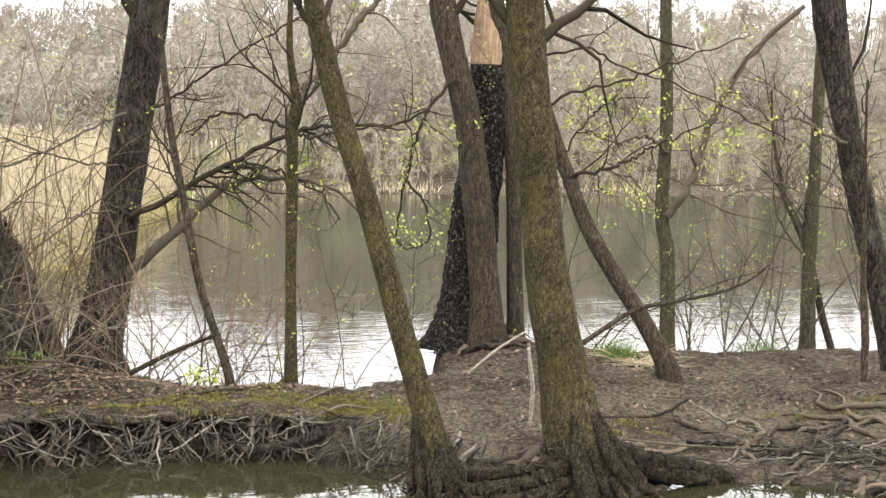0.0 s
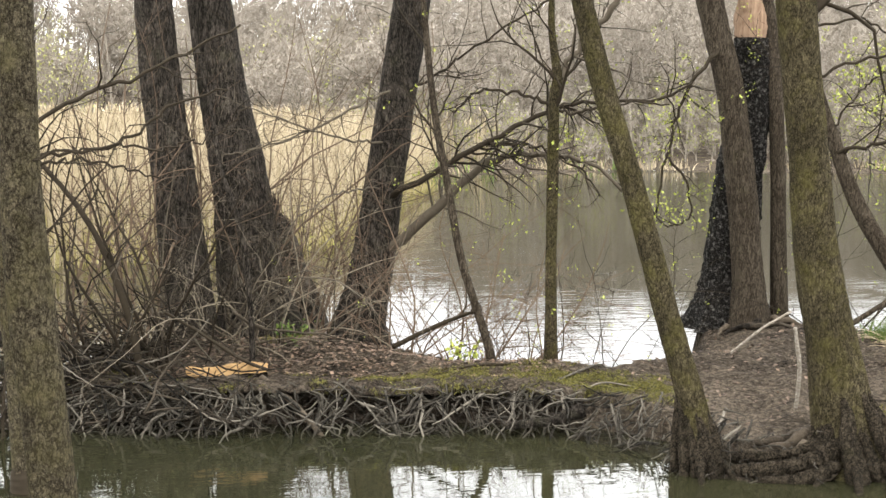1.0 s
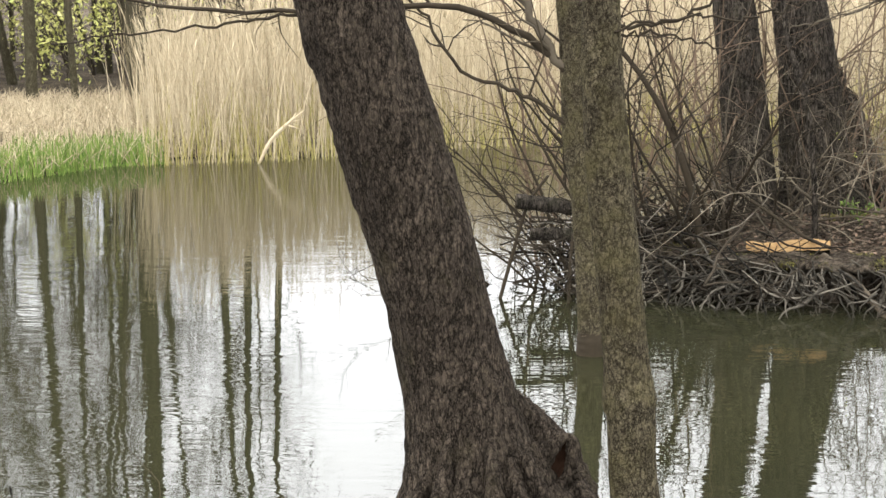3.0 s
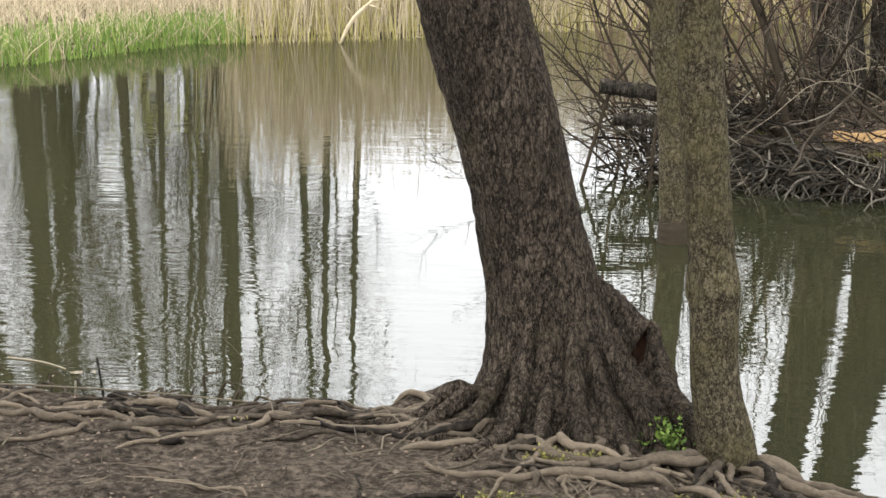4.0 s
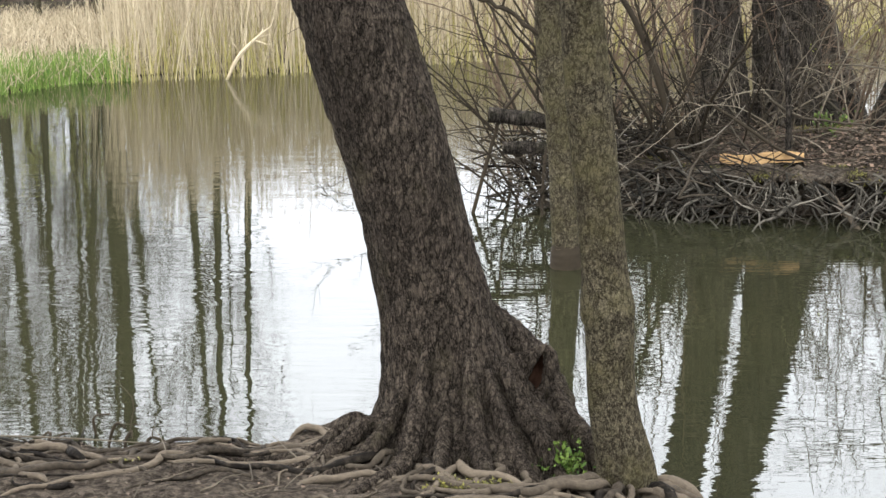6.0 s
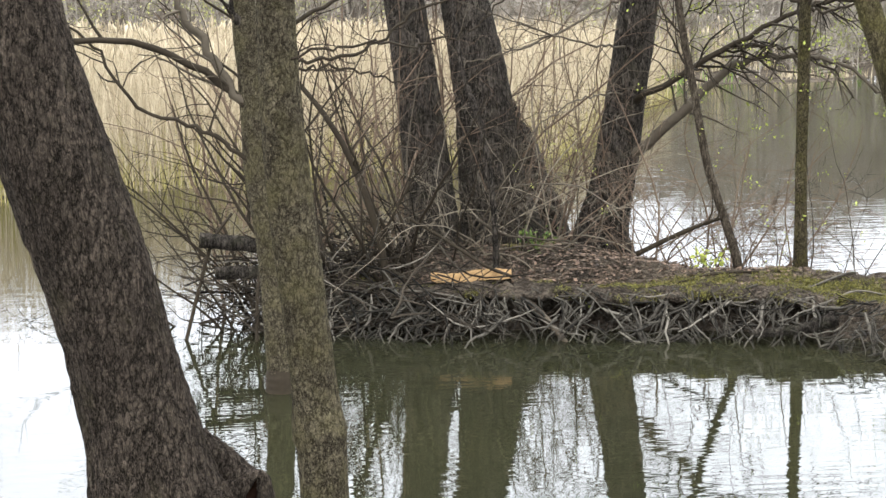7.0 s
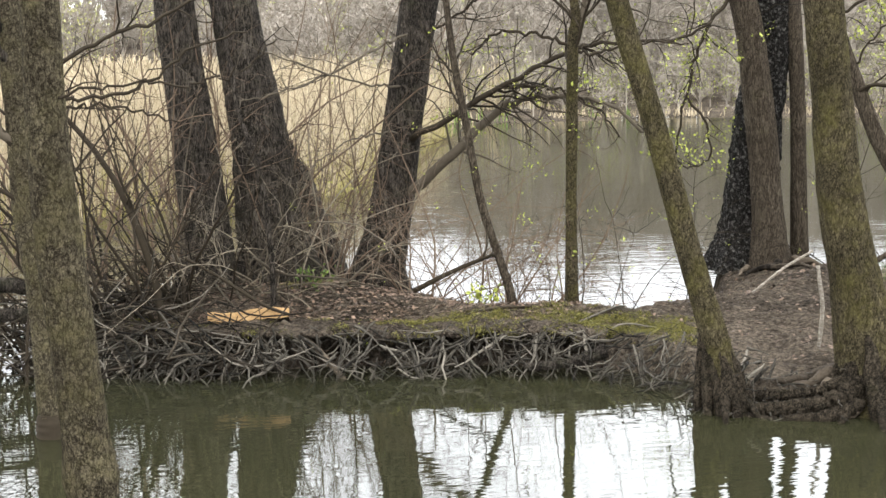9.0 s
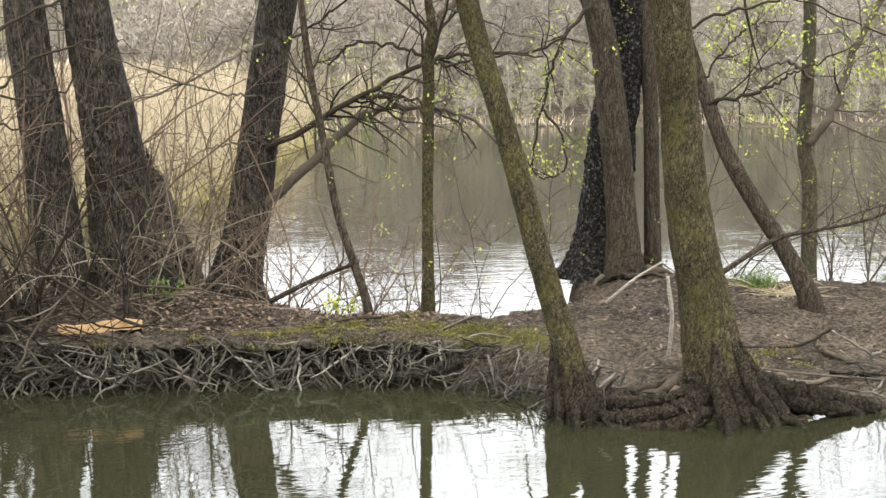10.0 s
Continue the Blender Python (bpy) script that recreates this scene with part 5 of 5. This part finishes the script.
for k in range(42):
    rs.append((RNG.uniform(0.1, 0.8), RNG.uniform(4.7, 5.4), radians(RNG.normal(-30, 34)), RNG.uniform(0.6, 1.2), 0.007 * 3.6 ** RNG.uniform(0, 1), RNG.uniform(0, 0.04)))
root_parts(slim_tree, rs)
rs = []
for k in range(12):
    a = radians(-25 + k * 21 + RNG.normal(0, 6))
    rs.append((5.72 + 0.3 * math.cos(a), 8.75 + 0.28 * math.sin(a), a, RNG.uniform(0.4, 1.0), RNG.uniform(0.025, 0.06), 0.1))
root_parts(mossy_tree, rs)
rs = []
for k in range(60):
    rs.append((RNG.uniform(6.2, 9.5), RNG.uniform(7.4, 9.2), radians(RNG.choice([0, 180]) + RNG.normal(-15, 22)), RNG.uniform(0.5, 1.3), RNG.uniform(0.012, 0.035), 0.02))
root_parts(slanting_tree, rs)
rs = []
for k in range(9):
    a = radians(k * 40 + RNG.normal(0, 8))
    rs.append((7.03 + 0.22 * math.cos(a), 12.73 + 0.2 * math.sin(a), a, RNG.uniform(0.3, 0.6), RNG.uniform(0.02, 0.045), 0.05))
root_parts(brown_tree, rs)


def foot_roots(tree_ob, x, y, angles, reach, radius):
    """Stilted roots that leave a foot above the water and dip into it."""
    o = np.array(tree_ob.location)
    for a in angles:
        a = radians(a + RNG.normal(0, 5))
        ln = reach * RNG.uniform(0.75, 1.2)
        bend = RNG.normal(0, 0.12)
        pts = []
        for f, z, r in ((0.2, 0.26, 1.0), (0.45, 0.14, 0.85), (0.7, 0.06, 0.7), (0.9, 0.02, 0.5), (1.15, -0.09, 0.35)):
            b = a + bend * f
            pts.append((x + math.cos(b) * ln * f - o[0], y + math.sin(b) * ln * f - o[1], z + RNG.normal(0, 0.012) - o[2], radius * r))
        s = spline(pts, 26)
        v, f = tubes(s[None, :, :3], s[None, :, 3], 10, cap=True, lump=0.12)
        part("surface_root", mesh_data("surface_root", v, f, M["bark_wet"]), tree_ob)


foot_roots(mossy_tree, 5.7, 8.76, (-176, -150, -118, -80, -45, -18), 0.62, 0.05)
foot_roots(waterline_tree, 4.66, 8.95, (-120, -75, -30, 10), 0.34, 0.045)


def flutes(tree_ob, x, y, angles, out, radius):
    """Steep root ribs that run down a swollen foot into the water."""
    o = np.array(tree_ob.location)
    for a in angles:
        a = radians(a + RNG.normal(0, 4))
        k = RNG.uniform(0.85, 1.15)
        pts = []
        for f, z, r in ((0.42, 0.5, 0.3), (0.58, 0.36, 0.75), (0.8, 0.2, 1.0), (1.02, 0.07, 0.95), (1.22, -0.1, 0.7)):
            b = a + RNG.normal(0, 0.05)
            pts.append((x - 0.2 * z + math.cos(b) * out * f * k - o[0], y + 0.11 * z + math.sin(b) * out * f * k - o[1], z * k - o[2], radius * r))
        s = spline(pts, 30)
        v, f = tubes(s[None, :, :3], s[None, :, 3], 10, cap=True, lump=0.1)
        part("root_rib", mesh_data("root_rib", v, f, M["bark_wet"]), tree_ob)


flutes(mossy_tree, 5.72, 8.75, range(-190, 15, 15), 0.34, 0.052)
flutes(waterline_tree, 4.67, 8.94, range(-180, 10, 26), 0.17, 0.038)


def root_shelf(tree_ob, courses):
    """Gnarled roots that run along the waterline."""
    o = np.array(tree_ob.location)
    for pts in courses:
        s = spline([(a - o[0], b - o[1], c - o[2], d) for a, b, c, d in pts], 60)
        s[1:-1, :3] += RNG.normal(0, 0.006, (58, 3))
        v, f = tubes(s[None, :, :3], s[None, :, 3], 12, cap=True, lump=0.08)
        part("waterline_root", mesh_data("waterline_root", v, f, M["bark_wet"]), tree_ob)


root_shelf(mossy_tree, [[(5.9, 8.62, 0.24, 0.08), (6.2, 8.52, 0.15, 0.075), (6.5, 8.54, 0.09, 0.065), (6.72, 8.47, 0.03, 0.05), (6.82, 8.42, -0.06, 0.03)],
                        [(6.0, 8.55, 0.14, 0.06), (6.3, 8.45, 0.07, 0.055), (6.52, 8.44, 0.03, 0.04), (6.65, 8.4, -0.05, 0.03)],
                        [(5.5, 8.62, 0.2, 0.07), (5.22, 8.58, 0.1, 0.06), (4.98, 8.66, 0.06, 0.05), (4.78, 8.8, 0.03, 0.04)],
                        [(5.45, 8.7, 0.22, 0.04), (5.2, 8.66, 0.17, 0.035), (5.0, 8.74, 0.13, 0.035), (4.8, 8.86, 0.12, 0.03)],
                        [(5.42, 8.52, 0.08, 0.05), (5.2, 8.5, 0.03, 0.045), (4.95, 8.58, 0.0, 0.035), (4.82, 8.62, -0.05, 0.025)]])


def buttress():
    """The hollow root arch on the near tree's flank: swollen roots, a rolled rim and a dark bowl of bare wood."""
    o = np.array(near_tree.location)
    for pts in ([(-0.17, 5.8, 0.72, 0.09), (-0.06, 5.84, 0.62, 0.085), (0.06, 5.87, 0.5, 0.075), (0.13, 5.82, 0.34, 0.085), (0.2, 5.74, 0.1, 0.1)],
                [(-0.2, 5.62, 0.45, 0.09), (-0.06, 5.6, 0.33, 0.08), (0.07, 5.58, 0.25, 0.07), (0.22, 5.54, 0.1, 0.06)],
                [(-0.05, 5.7, 0.6, 0.05), (-0.03, 5.65, 0.5, 0.05), (-0.01, 5.62, 0.4, 0.055), (0.03, 5.6, 0.25, 0.06)],
                [(0.12, 5.72, 0.4, 0.06), (0.2, 5.62, 0.33, 0.05), (0.28, 5.5, 0.28, 0.055), (0.34, 5.42, 0.2, 0.05)]):
        s = spline([(a - o[0], b - o[1], c - o[2], d) for a, b, c, d in pts], 40)
        v, f = tubes(s[None, :, :3], s[None, :, 3], 16, cap=True, lump=0.05)
        part("buttress_root", mesh_data("buttress_root", v, f, M["bark_near"]), near_tree)
    for a, top, reach, r in ((200, 0.3, 0.6, 0.03), (216, 0.36, 0.55, 0.035), (232, 0.5, 0.5, 0.032), (250, 0.6, 0.6, 0.042), (266, 0.45, 0.42, 0.03), (283, 0.58, 0.55, 0.04), (300, 0.5, 0.5, 0.035), (318, 0.5, 0.55, 0.04)):
        a = radians(a)
        pts = []
        for d, h, k in ((0.26, top + 0.1, 0.5), (0.35, top * 0.5 + 0.2, 0.95), (0.43, 0.37, 1.05), (0.55, 0.3, 0.9), (0.58 + (reach - 0.4) * 0.8, 0.25, 0.6), (0.6 + (reach - 0.4) * 1.8, 0.18, 0.35)):
            x, y = -0.27 + math.cos(a) * d, 5.71 + math.sin(a) * d * 0.85
            z = h if d < 0.5 else on_ground(x, y) + (0.03 if d < 0.6 else 0.0)
            pts.append((x - o[0], y - o[1], z - o[2], r * k))
        s = spline(pts, 40)
        v, f = tubes(s[None, :, :3], s[None, :, 3], 12, cap=True, lump=0.06)
        part("buttress_root", mesh_data("buttress_root", v, f, M["bark_near"]), near_tree)
    mid = np.array([0.055, 5.69, 0.53]) - o
    ax, up, out = unit(np.array([1.0, 0.25, -0.3])), unit(np.array([0.3, 0.15, 1.0])), unit(np.array([0.25, -1.0, 0.2]))
    ang = np.linspace(0, 2 * np.pi, 33)
    ring = mid + 0.05 * np.cos(ang)[:, None] * ax + 0.105 * np.sin(ang)[:, None] * up
    v, f = tubes(ring[None], np.full((1, 33), 0.026) * (1 + 0.25 * np.sin(3 * ang)), 10, lump=0.06)
    part("hollow_rim", mesh_data("hollow_rim", v, f, M["bark_near"]), near_tree)
    rows = [mid - out * 0.085 * np.sqrt(1 - k * k) + k * (0.05 * np.cos(ang[:-1])[:, None] * ax + 0.105 * np.sin(ang[:-1])[:, None] * up) for k in np.linspace(0.08, 1.0, 8)]
    v = np.concatenate(rows)
    v = v + lumpy(v, 0.03, 0.008)[:, None] * out
    n = 32
    i = np.arange(n)
    q = np.concatenate([np.stack([r * n + i, r * n + (i + 1) % n, (r + 1) * n + (i + 1) % n, (r + 1) * n + i], 1) for r in range(7)])
    part("hollow", mesh_data("hollow", v, [q, i[None, ::-1]], M["rotten_wood"]), near_tree, "dark reddish rotten hollow")


buttress()


def shell_stump():
    """Torn bark shell beside the broad dark tree."""
    t = thing("tree_stump", (2.95, 14.0, 0.45), "torn reddish-brown stump shell beside a dark tree", "tree stump")
    me, P, R = stem_mesh("shell", [(0, 0, -0.2, 0.2), (-0.02, 0, 0.1, 0.18), (-0.1, 0.02, 0.4, 0.15), (-0.2, 0.04, 0.8, 0.1), (-0.25, 0.05, 0.95, 0.04)], M["bark_dark"], 18, 40, 0.4, 4, 0.1, 0.12, broken=True)
    part("shell", me, t)


shell_stump()


# ---- litter, moss and small plants ----
def litter(name, label, boxes, size, mat, seedn):
    pts = []
    for x0, x1, y0, y1, n in boxes:
        x, y = RNG.uniform(x0, x1, n), RNG.uniform(y0, y1, n)
        k = (inside(ISLAND, x, y) > 0.05) | (inside(BANK, x, y) > 0.1)
        pts.append(np.stack([x[k], y[k]], 1))
    p = np.concatenate(pts)
    n = len(p)
    c = np.column_stack([p, surface(p[:, 0].copy(), p[:, 1].copy()) + 0.006])
    a = unit(np.column_stack([RNG.normal(size=(n, 2)), RNG.normal(0, 0.25, n)]))
    b = unit(np.cross(np.column_stack([RNG.normal(0, 0.25, (n, 2)), np.ones(n)]), a))
    s = (size * RNG.uniform(0.4, 1.3, n))[:, None]
    up = np.array([0, 0, 1.0])
    v = np.stack([c - a * s * 0.5, c + b * s * 0.3 + up * s * 0.12, c + a * s * 0.5 + up * s * 0.1, c - b * s * 0.3 + up * s * 0.1], 1).reshape(-1, 3)
    i = np.arange(n)[:, None] * 4
    tagged(new(name, mesh_data(name, v, [np.hstack([i, i + 1, i + 2]), np.hstack([i, i + 2, i + 3])], M[mat], False)), label, "leaf litter", kind="stuff")


litter("leaf_litter", "brown fallen leaves on the island's soil", [(0.5, 4.5, 10.8, 14.0, 14000), (4.0, 8.0, 9.5, 13.0, 1800), (6.0, 11.0, 8.0, 12.0, 1000)], 0.04, "leaf_dry", 1)
litter("leaf_litter", "small bits of bark and leaf on trodden soil", [(-3.5, 1.2, 3.4, 5.9, 1100)], 0.016, "leaf_dry", 2)


def debris():
    """Small fallen twigs over the soil."""
    x = np.concatenate([RNG.uniform(0.6, 10.5, 700), RNG.uniform(-3.2, 1.0, 180)])
    y = np.concatenate([RNG.uniform(8.0, 13.0, 700), RNG.uniform(3.8, 5.8, 180)])
    k = (inside(ISLAND, x, y) > 0.1) | (inside(BANK, x, y) > 0.15)
    x, y = x[k], y[k]
    n = len(x)
    st = np.column_stack([x, y, surface(x.copy(), y.copy()) + 0.012])
    a = RNG.uniform(0, 6.28, n)
    P, R = grow(st, np.column_stack([np.cos(a), np.sin(a), RNG.normal(0.02, 0.06, n)]), RNG.uniform(0.06, 0.35, n), RNG.uniform(0.0015, 0.0045, n), 5, 0.15)
    v, f = tubes(P, R, 4)
    tagged(new("twig_litter", mesh_data("twig_litter", v, f, M["twig_grey"])), "thin grey twigs scattered over damp soil", "twig_spray", kind="stuff")


debris()


def crumbs():
    """Clods, grit and bits of bark on the soil."""
    x = np.concatenate([RNG.uniform(-3.4, 1.1, 2600), RNG.uniform(0.8, 10.0, 2600)])
    y = np.concatenate([RNG.uniform(3.6, 6.0, 2600), RNG.uniform(8.0, 13.0, 2600)])
    k = (inside(ISLAND, x, y) > 0.15) | (inside(BANK, x, y) > 0.05)
    x, y = x[k], y[k]
    n = len(x)
    c = np.column_stack([x, y, surface(x.copy(), y.copy()) + 0.002])
    s = 0.003 * 4.5 ** RNG.uniform(0, 1, n)
    d = np.array([(1, 0, 0), (0, 1, 0), (-1, 0, 0), (0, -1, 0), (0, 0, 0.7), (0, 0, -0.7)], float)
    v = c[:, None, :] + (d[None] * RNG.uniform(0.6, 1.3, (n, 6, 1)) + RNG.normal(0, 0.15, (n, 6, 3))) * s[:, None, None]
    f = np.array([(0, 1, 4), (1, 2, 4), (2, 3, 4), (3, 0, 4), (1, 0, 5), (2, 1, 5), (3, 2, 5), (0, 3, 5)])
    q = (np.arange(n)[:, None, None] * 6 + f[None]).reshape(-1, 3)
    tagged(new("soil_crumbs", mesh_data("soil_crumbs", v.reshape(-1, 3), q, M["crumb"], False)), "loose clods and grit on trodden soil", "soil", kind="stuff")


crumbs()


def moss_patch(boxes):
    out = []
    for x0, x1, y0, y1, thr in boxes:
        n = int((x1 - x0) * (y1 - y0) * 9000)
        p = np.column_stack([RNG.uniform(x0, x1, n), RNG.uniform(y0, y1, n), np.zeros(n)])
        rim = np.minimum(np.minimum(p[:, 0] - x0, x1 - p[:, 0]) / (x1 - x0), np.minimum(p[:, 1] - y0, y1 - p[:, 1]) / (y1 - y0)) * 2
        m = lumpy(p, 0.16, 0.9) + lumpy(p + 5, 0.04, 0.6) - thr - 0.15 + np.clip(rim, 0, 0.6) - 0.45 + RNG.normal(0, 0.15, n)
        p = p[(m > 0) & ((inside(ISLAND, p[:, 0], p[:, 1]) > 0.41) | (p[:, 1] < 6))]
        if len(p):
            p[:, 2] = surface(p[:, 0].copy(), p[:, 1].copy()) + 0.004
            out.append(leaves(p, 0.014, 4, 0.01))
    v, f = joined(out)
    tagged(new("moss", mesh_data("moss", v, f, M["moss_tuft"], False)), "yellow-green moss cushions along the bank's edge", "moss", kind="stuff")


moss_patch([(2.7, 3.8, 10.55, 11.25, -0.3), (3.4, 4.6, 10.4, 11.1, -0.35), (4.2, 5.4, 10.1, 11.0, -0.25), (2.2, 2.8, 12.1, 12.5, 0.1), (1.9, 2.6, 10.8, 11.1, 0.15),
            (6.2, 7.2, 9.3, 9.9, 0.3), (7.4, 9.3, 8.9, 9.5, 0.3), (-0.55, -0.1, 4.4, 4.7, 0.1), (0.15, 0.6, 4.6, 4.95, 0.05), (-0.45, 0.1, 4.95, 5.2, 0.3), (0.55, 0.9, 4.75, 5.1, 0.2), (-1.7, -1.3, 5.3, 5.5, 0.35)])


def tuft(label, x, y, n, tall, mat, flat=0.5, spread=0.1):
    z = on_ground(x, y)
    t = thing("grass_tuft", (x, y, z), label, "grass")
    a = RNG.uniform(0, 6.28, n)
    st = np.column_stack([RNG.normal(0, spread, n), RNG.normal(0, spread, n), np.zeros(n)])
    P, R = grow(st, np.column_stack([np.cos(a) * flat, np.sin(a) * flat, np.ones(n)]), tall * RNG.uniform(0.5, 1.2, n), np.full(n, 0.0045), 6, 0.1, -0.12, 0.2)
    v, f = tubes(P, R, 3)
    tagged(part("turf", mesh_data("turf", v, f, M[mat]), t), kind="stuff")


tuft("fresh green grass tuft by a slanting tree", 7.7, 11.39, 160, 0.22, "leaf_green")
tuft("dry straw tuft flattened on bare soil", 7.75, 11.15, 110, 0.4, "reed", 1.8, 0.14)
tuft("fresh green sprout at the water's edge", 4.02, 11.9, 90, 0.2, "leaf_green", 0.6, 0.08)
tuft("fresh green grass tuft at the water's edge", 9.5, 11.6, 60, 0.2, "leaf_green", 0.6, 0.1)


def leafy(label, x, y, n, size, spread, mat="leaf_green"):
    z = on_ground(x, y)
    t = thing("small_plant", (x, y, z), label, "plant")
    st = np.zeros((9, 3))
    a = RNG.uniform(0, 6.28, 9)
    P, R = grow(st, np.column_stack([np.cos(a), np.sin(a), np.full(9, 1.2)]), np.full(9, spread * 1.6), np.full(9, 0.003), 5, 0.15)
    v, f = tubes(P, R, 4)
    tagged(part("stalk_cluster", mesh_data("stalk_cluster", v, f, M["leaf_green"]), t), kind="stuff")
    v, f = leaves(P[:, 2:].reshape(-1, 3), size, max(n // 27, 2), spread * 0.35)
    tagged(part("foliage", mesh_data("foliage", v, f, M[mat], False), t), kind="stuff")


leafy("small leafy green plant between two tree feet", 0.13, 5.44, 420, 0.026, 0.075)
leafy("low green weeds on leaf litter", 2.5, 12.1, 80, 0.04, 0.12)
leafy("yellow-green seedling at the water's edge", 3.85, 11.75, 60, 0.06, 0.14, "leaf_bud")

# ---- bits at the near waterline ----
pole("reed_stalk", "long pale broken reed stalk lying on roots", "stalk", [(-3.2, 5.9, 0.17, 0.0045), (-2.6, 5.93, 0.17, 0.0045), (-2.0, 5.93, 0.16, 0.004), (-1.6, 5.9, 0.15, 0.003)], "twig_grey", 6)
for x, y, h, lean in ((-2.28, 6.02, 0.2, -0.03), (-2.42, 6.03, 0.08, 0.0), (-2.35, 6.03, 0.1, -0.06), (-1.92, 6.02, 0.09, 0.05)):
    pole("reed_stub", "short pale broken reed stub in wet soil", "stalk", [(x, y, -0.02, 0.007), (x + lean * 0.5, y, h * 0.5 + 0.05, 0.006), (x + lean, y, h + 0.08, 0.005)], "root_pale", 6, 8)
for x, y, h in ((-2.95, 6.3, 0.16), (-2.62, 6.2, 0.2), (-2.3, 6.15, 0.1), (-2.2, 6.15, 0.1), (-2.02, 6.15, 0.14), (-1.93, 6.4, 0.14)):
    pole("dead_twig", "black wet twig poking out of the water", "twig", [(x, y, -0.05, 0.006), (x + RNG.normal(0, 0.02), y, h * 0.3, 0.008), (x + RNG.normal(0, 0.03), y, h * 0.6, 0.006), (x + RNG.normal(0.03, 0.04), y, h * 0.7, 0.004)], "twig_dark", 6, 12)
pole("reed_stalk", "pale bent reed stalk leaning out of the reed bed", "stalk", [(-3.9, 19.75, -0.02, 0.02), (-3.72, 19.72, 0.3, 0.03), (-3.5, 19.7, 0.52, 0.024), (-3.25, 19.7, 0.72, 0.008)], "reed", 6, 16, 5)


def floating_leaf(label, x, y, size, turn):
    """A curled pale scrap lying on the water."""
    t = thing("floating_leaf", (x, y, 0.004), label, "leaf")
    n, m = 9, 5
    U, W = np.meshgrid(np.linspace(-1, 1, n), np.linspace(-1, 1, m), indexing="ij")
    v = np.stack([U * size, W * size * 0.45 * (1 - U ** 2 * 0.8), 0.25 * size * (W ** 2 + 0.3 * U ** 2)], -1).reshape(-1, 3)
    v[:, 2] += lumpy(v, size * 0.5, size * 0.2) + size * 0.05
    i = (np.arange(n - 1)[:, None] * m + np.arange(m - 1)[None]).reshape(-1, 1)
    part("blade", mesh_data("blade", v, np.hstack([i, i + m, i + m + 1, i + 1]), M["twig_pale"]), t)
    t.rotation_euler = (0, 0, radians(turn))


for x, y, size, turn in ((-2.62, 6.55, 0.028, 20), (-2.54, 6.58, 0.018, 120), (-2.72, 6.5, 0.014, 70), (-1.8, 6.3, 0.014, 40)):
    floating_leaf("pale curled dead leaf floating by the bank", x, y, size, turn)
pole("reed_stalk", "thin pale reed stalk floating on the water", "stalk", [(-3.05, 6.75, 0.003, 0.004), (-2.85, 6.7, 0.004, 0.004), (-2.7, 6.62, 0.003, 0.003)], "twig_pale", 6, 10)
for x, y, h in ((-2.1, 6.08, 0.13), (-2.0, 6.1, 0.1), (-1.72, 6.12, 0.12), (-1.62, 6.1, 0.1), (-2.8, 6.1, 0.12), (-2.55, 6.08, 0.14), (-1.85, 6.25, 0.12)):
    pole("dead_twig", "black wet twig poking out of the water", "twig", [(x, y, -0.05, 0.006), (x + RNG.normal(0, 0.03), y, h * 0.5, 0.008), (x + RNG.normal(0.03, 0.04), y + RNG.normal(0, 0.02), h * 0.9, 0.007), (x + RNG.normal(0.06, 0.04), y, h * 0.7, 0.004)], "twig_dark", 6, 12, 1)
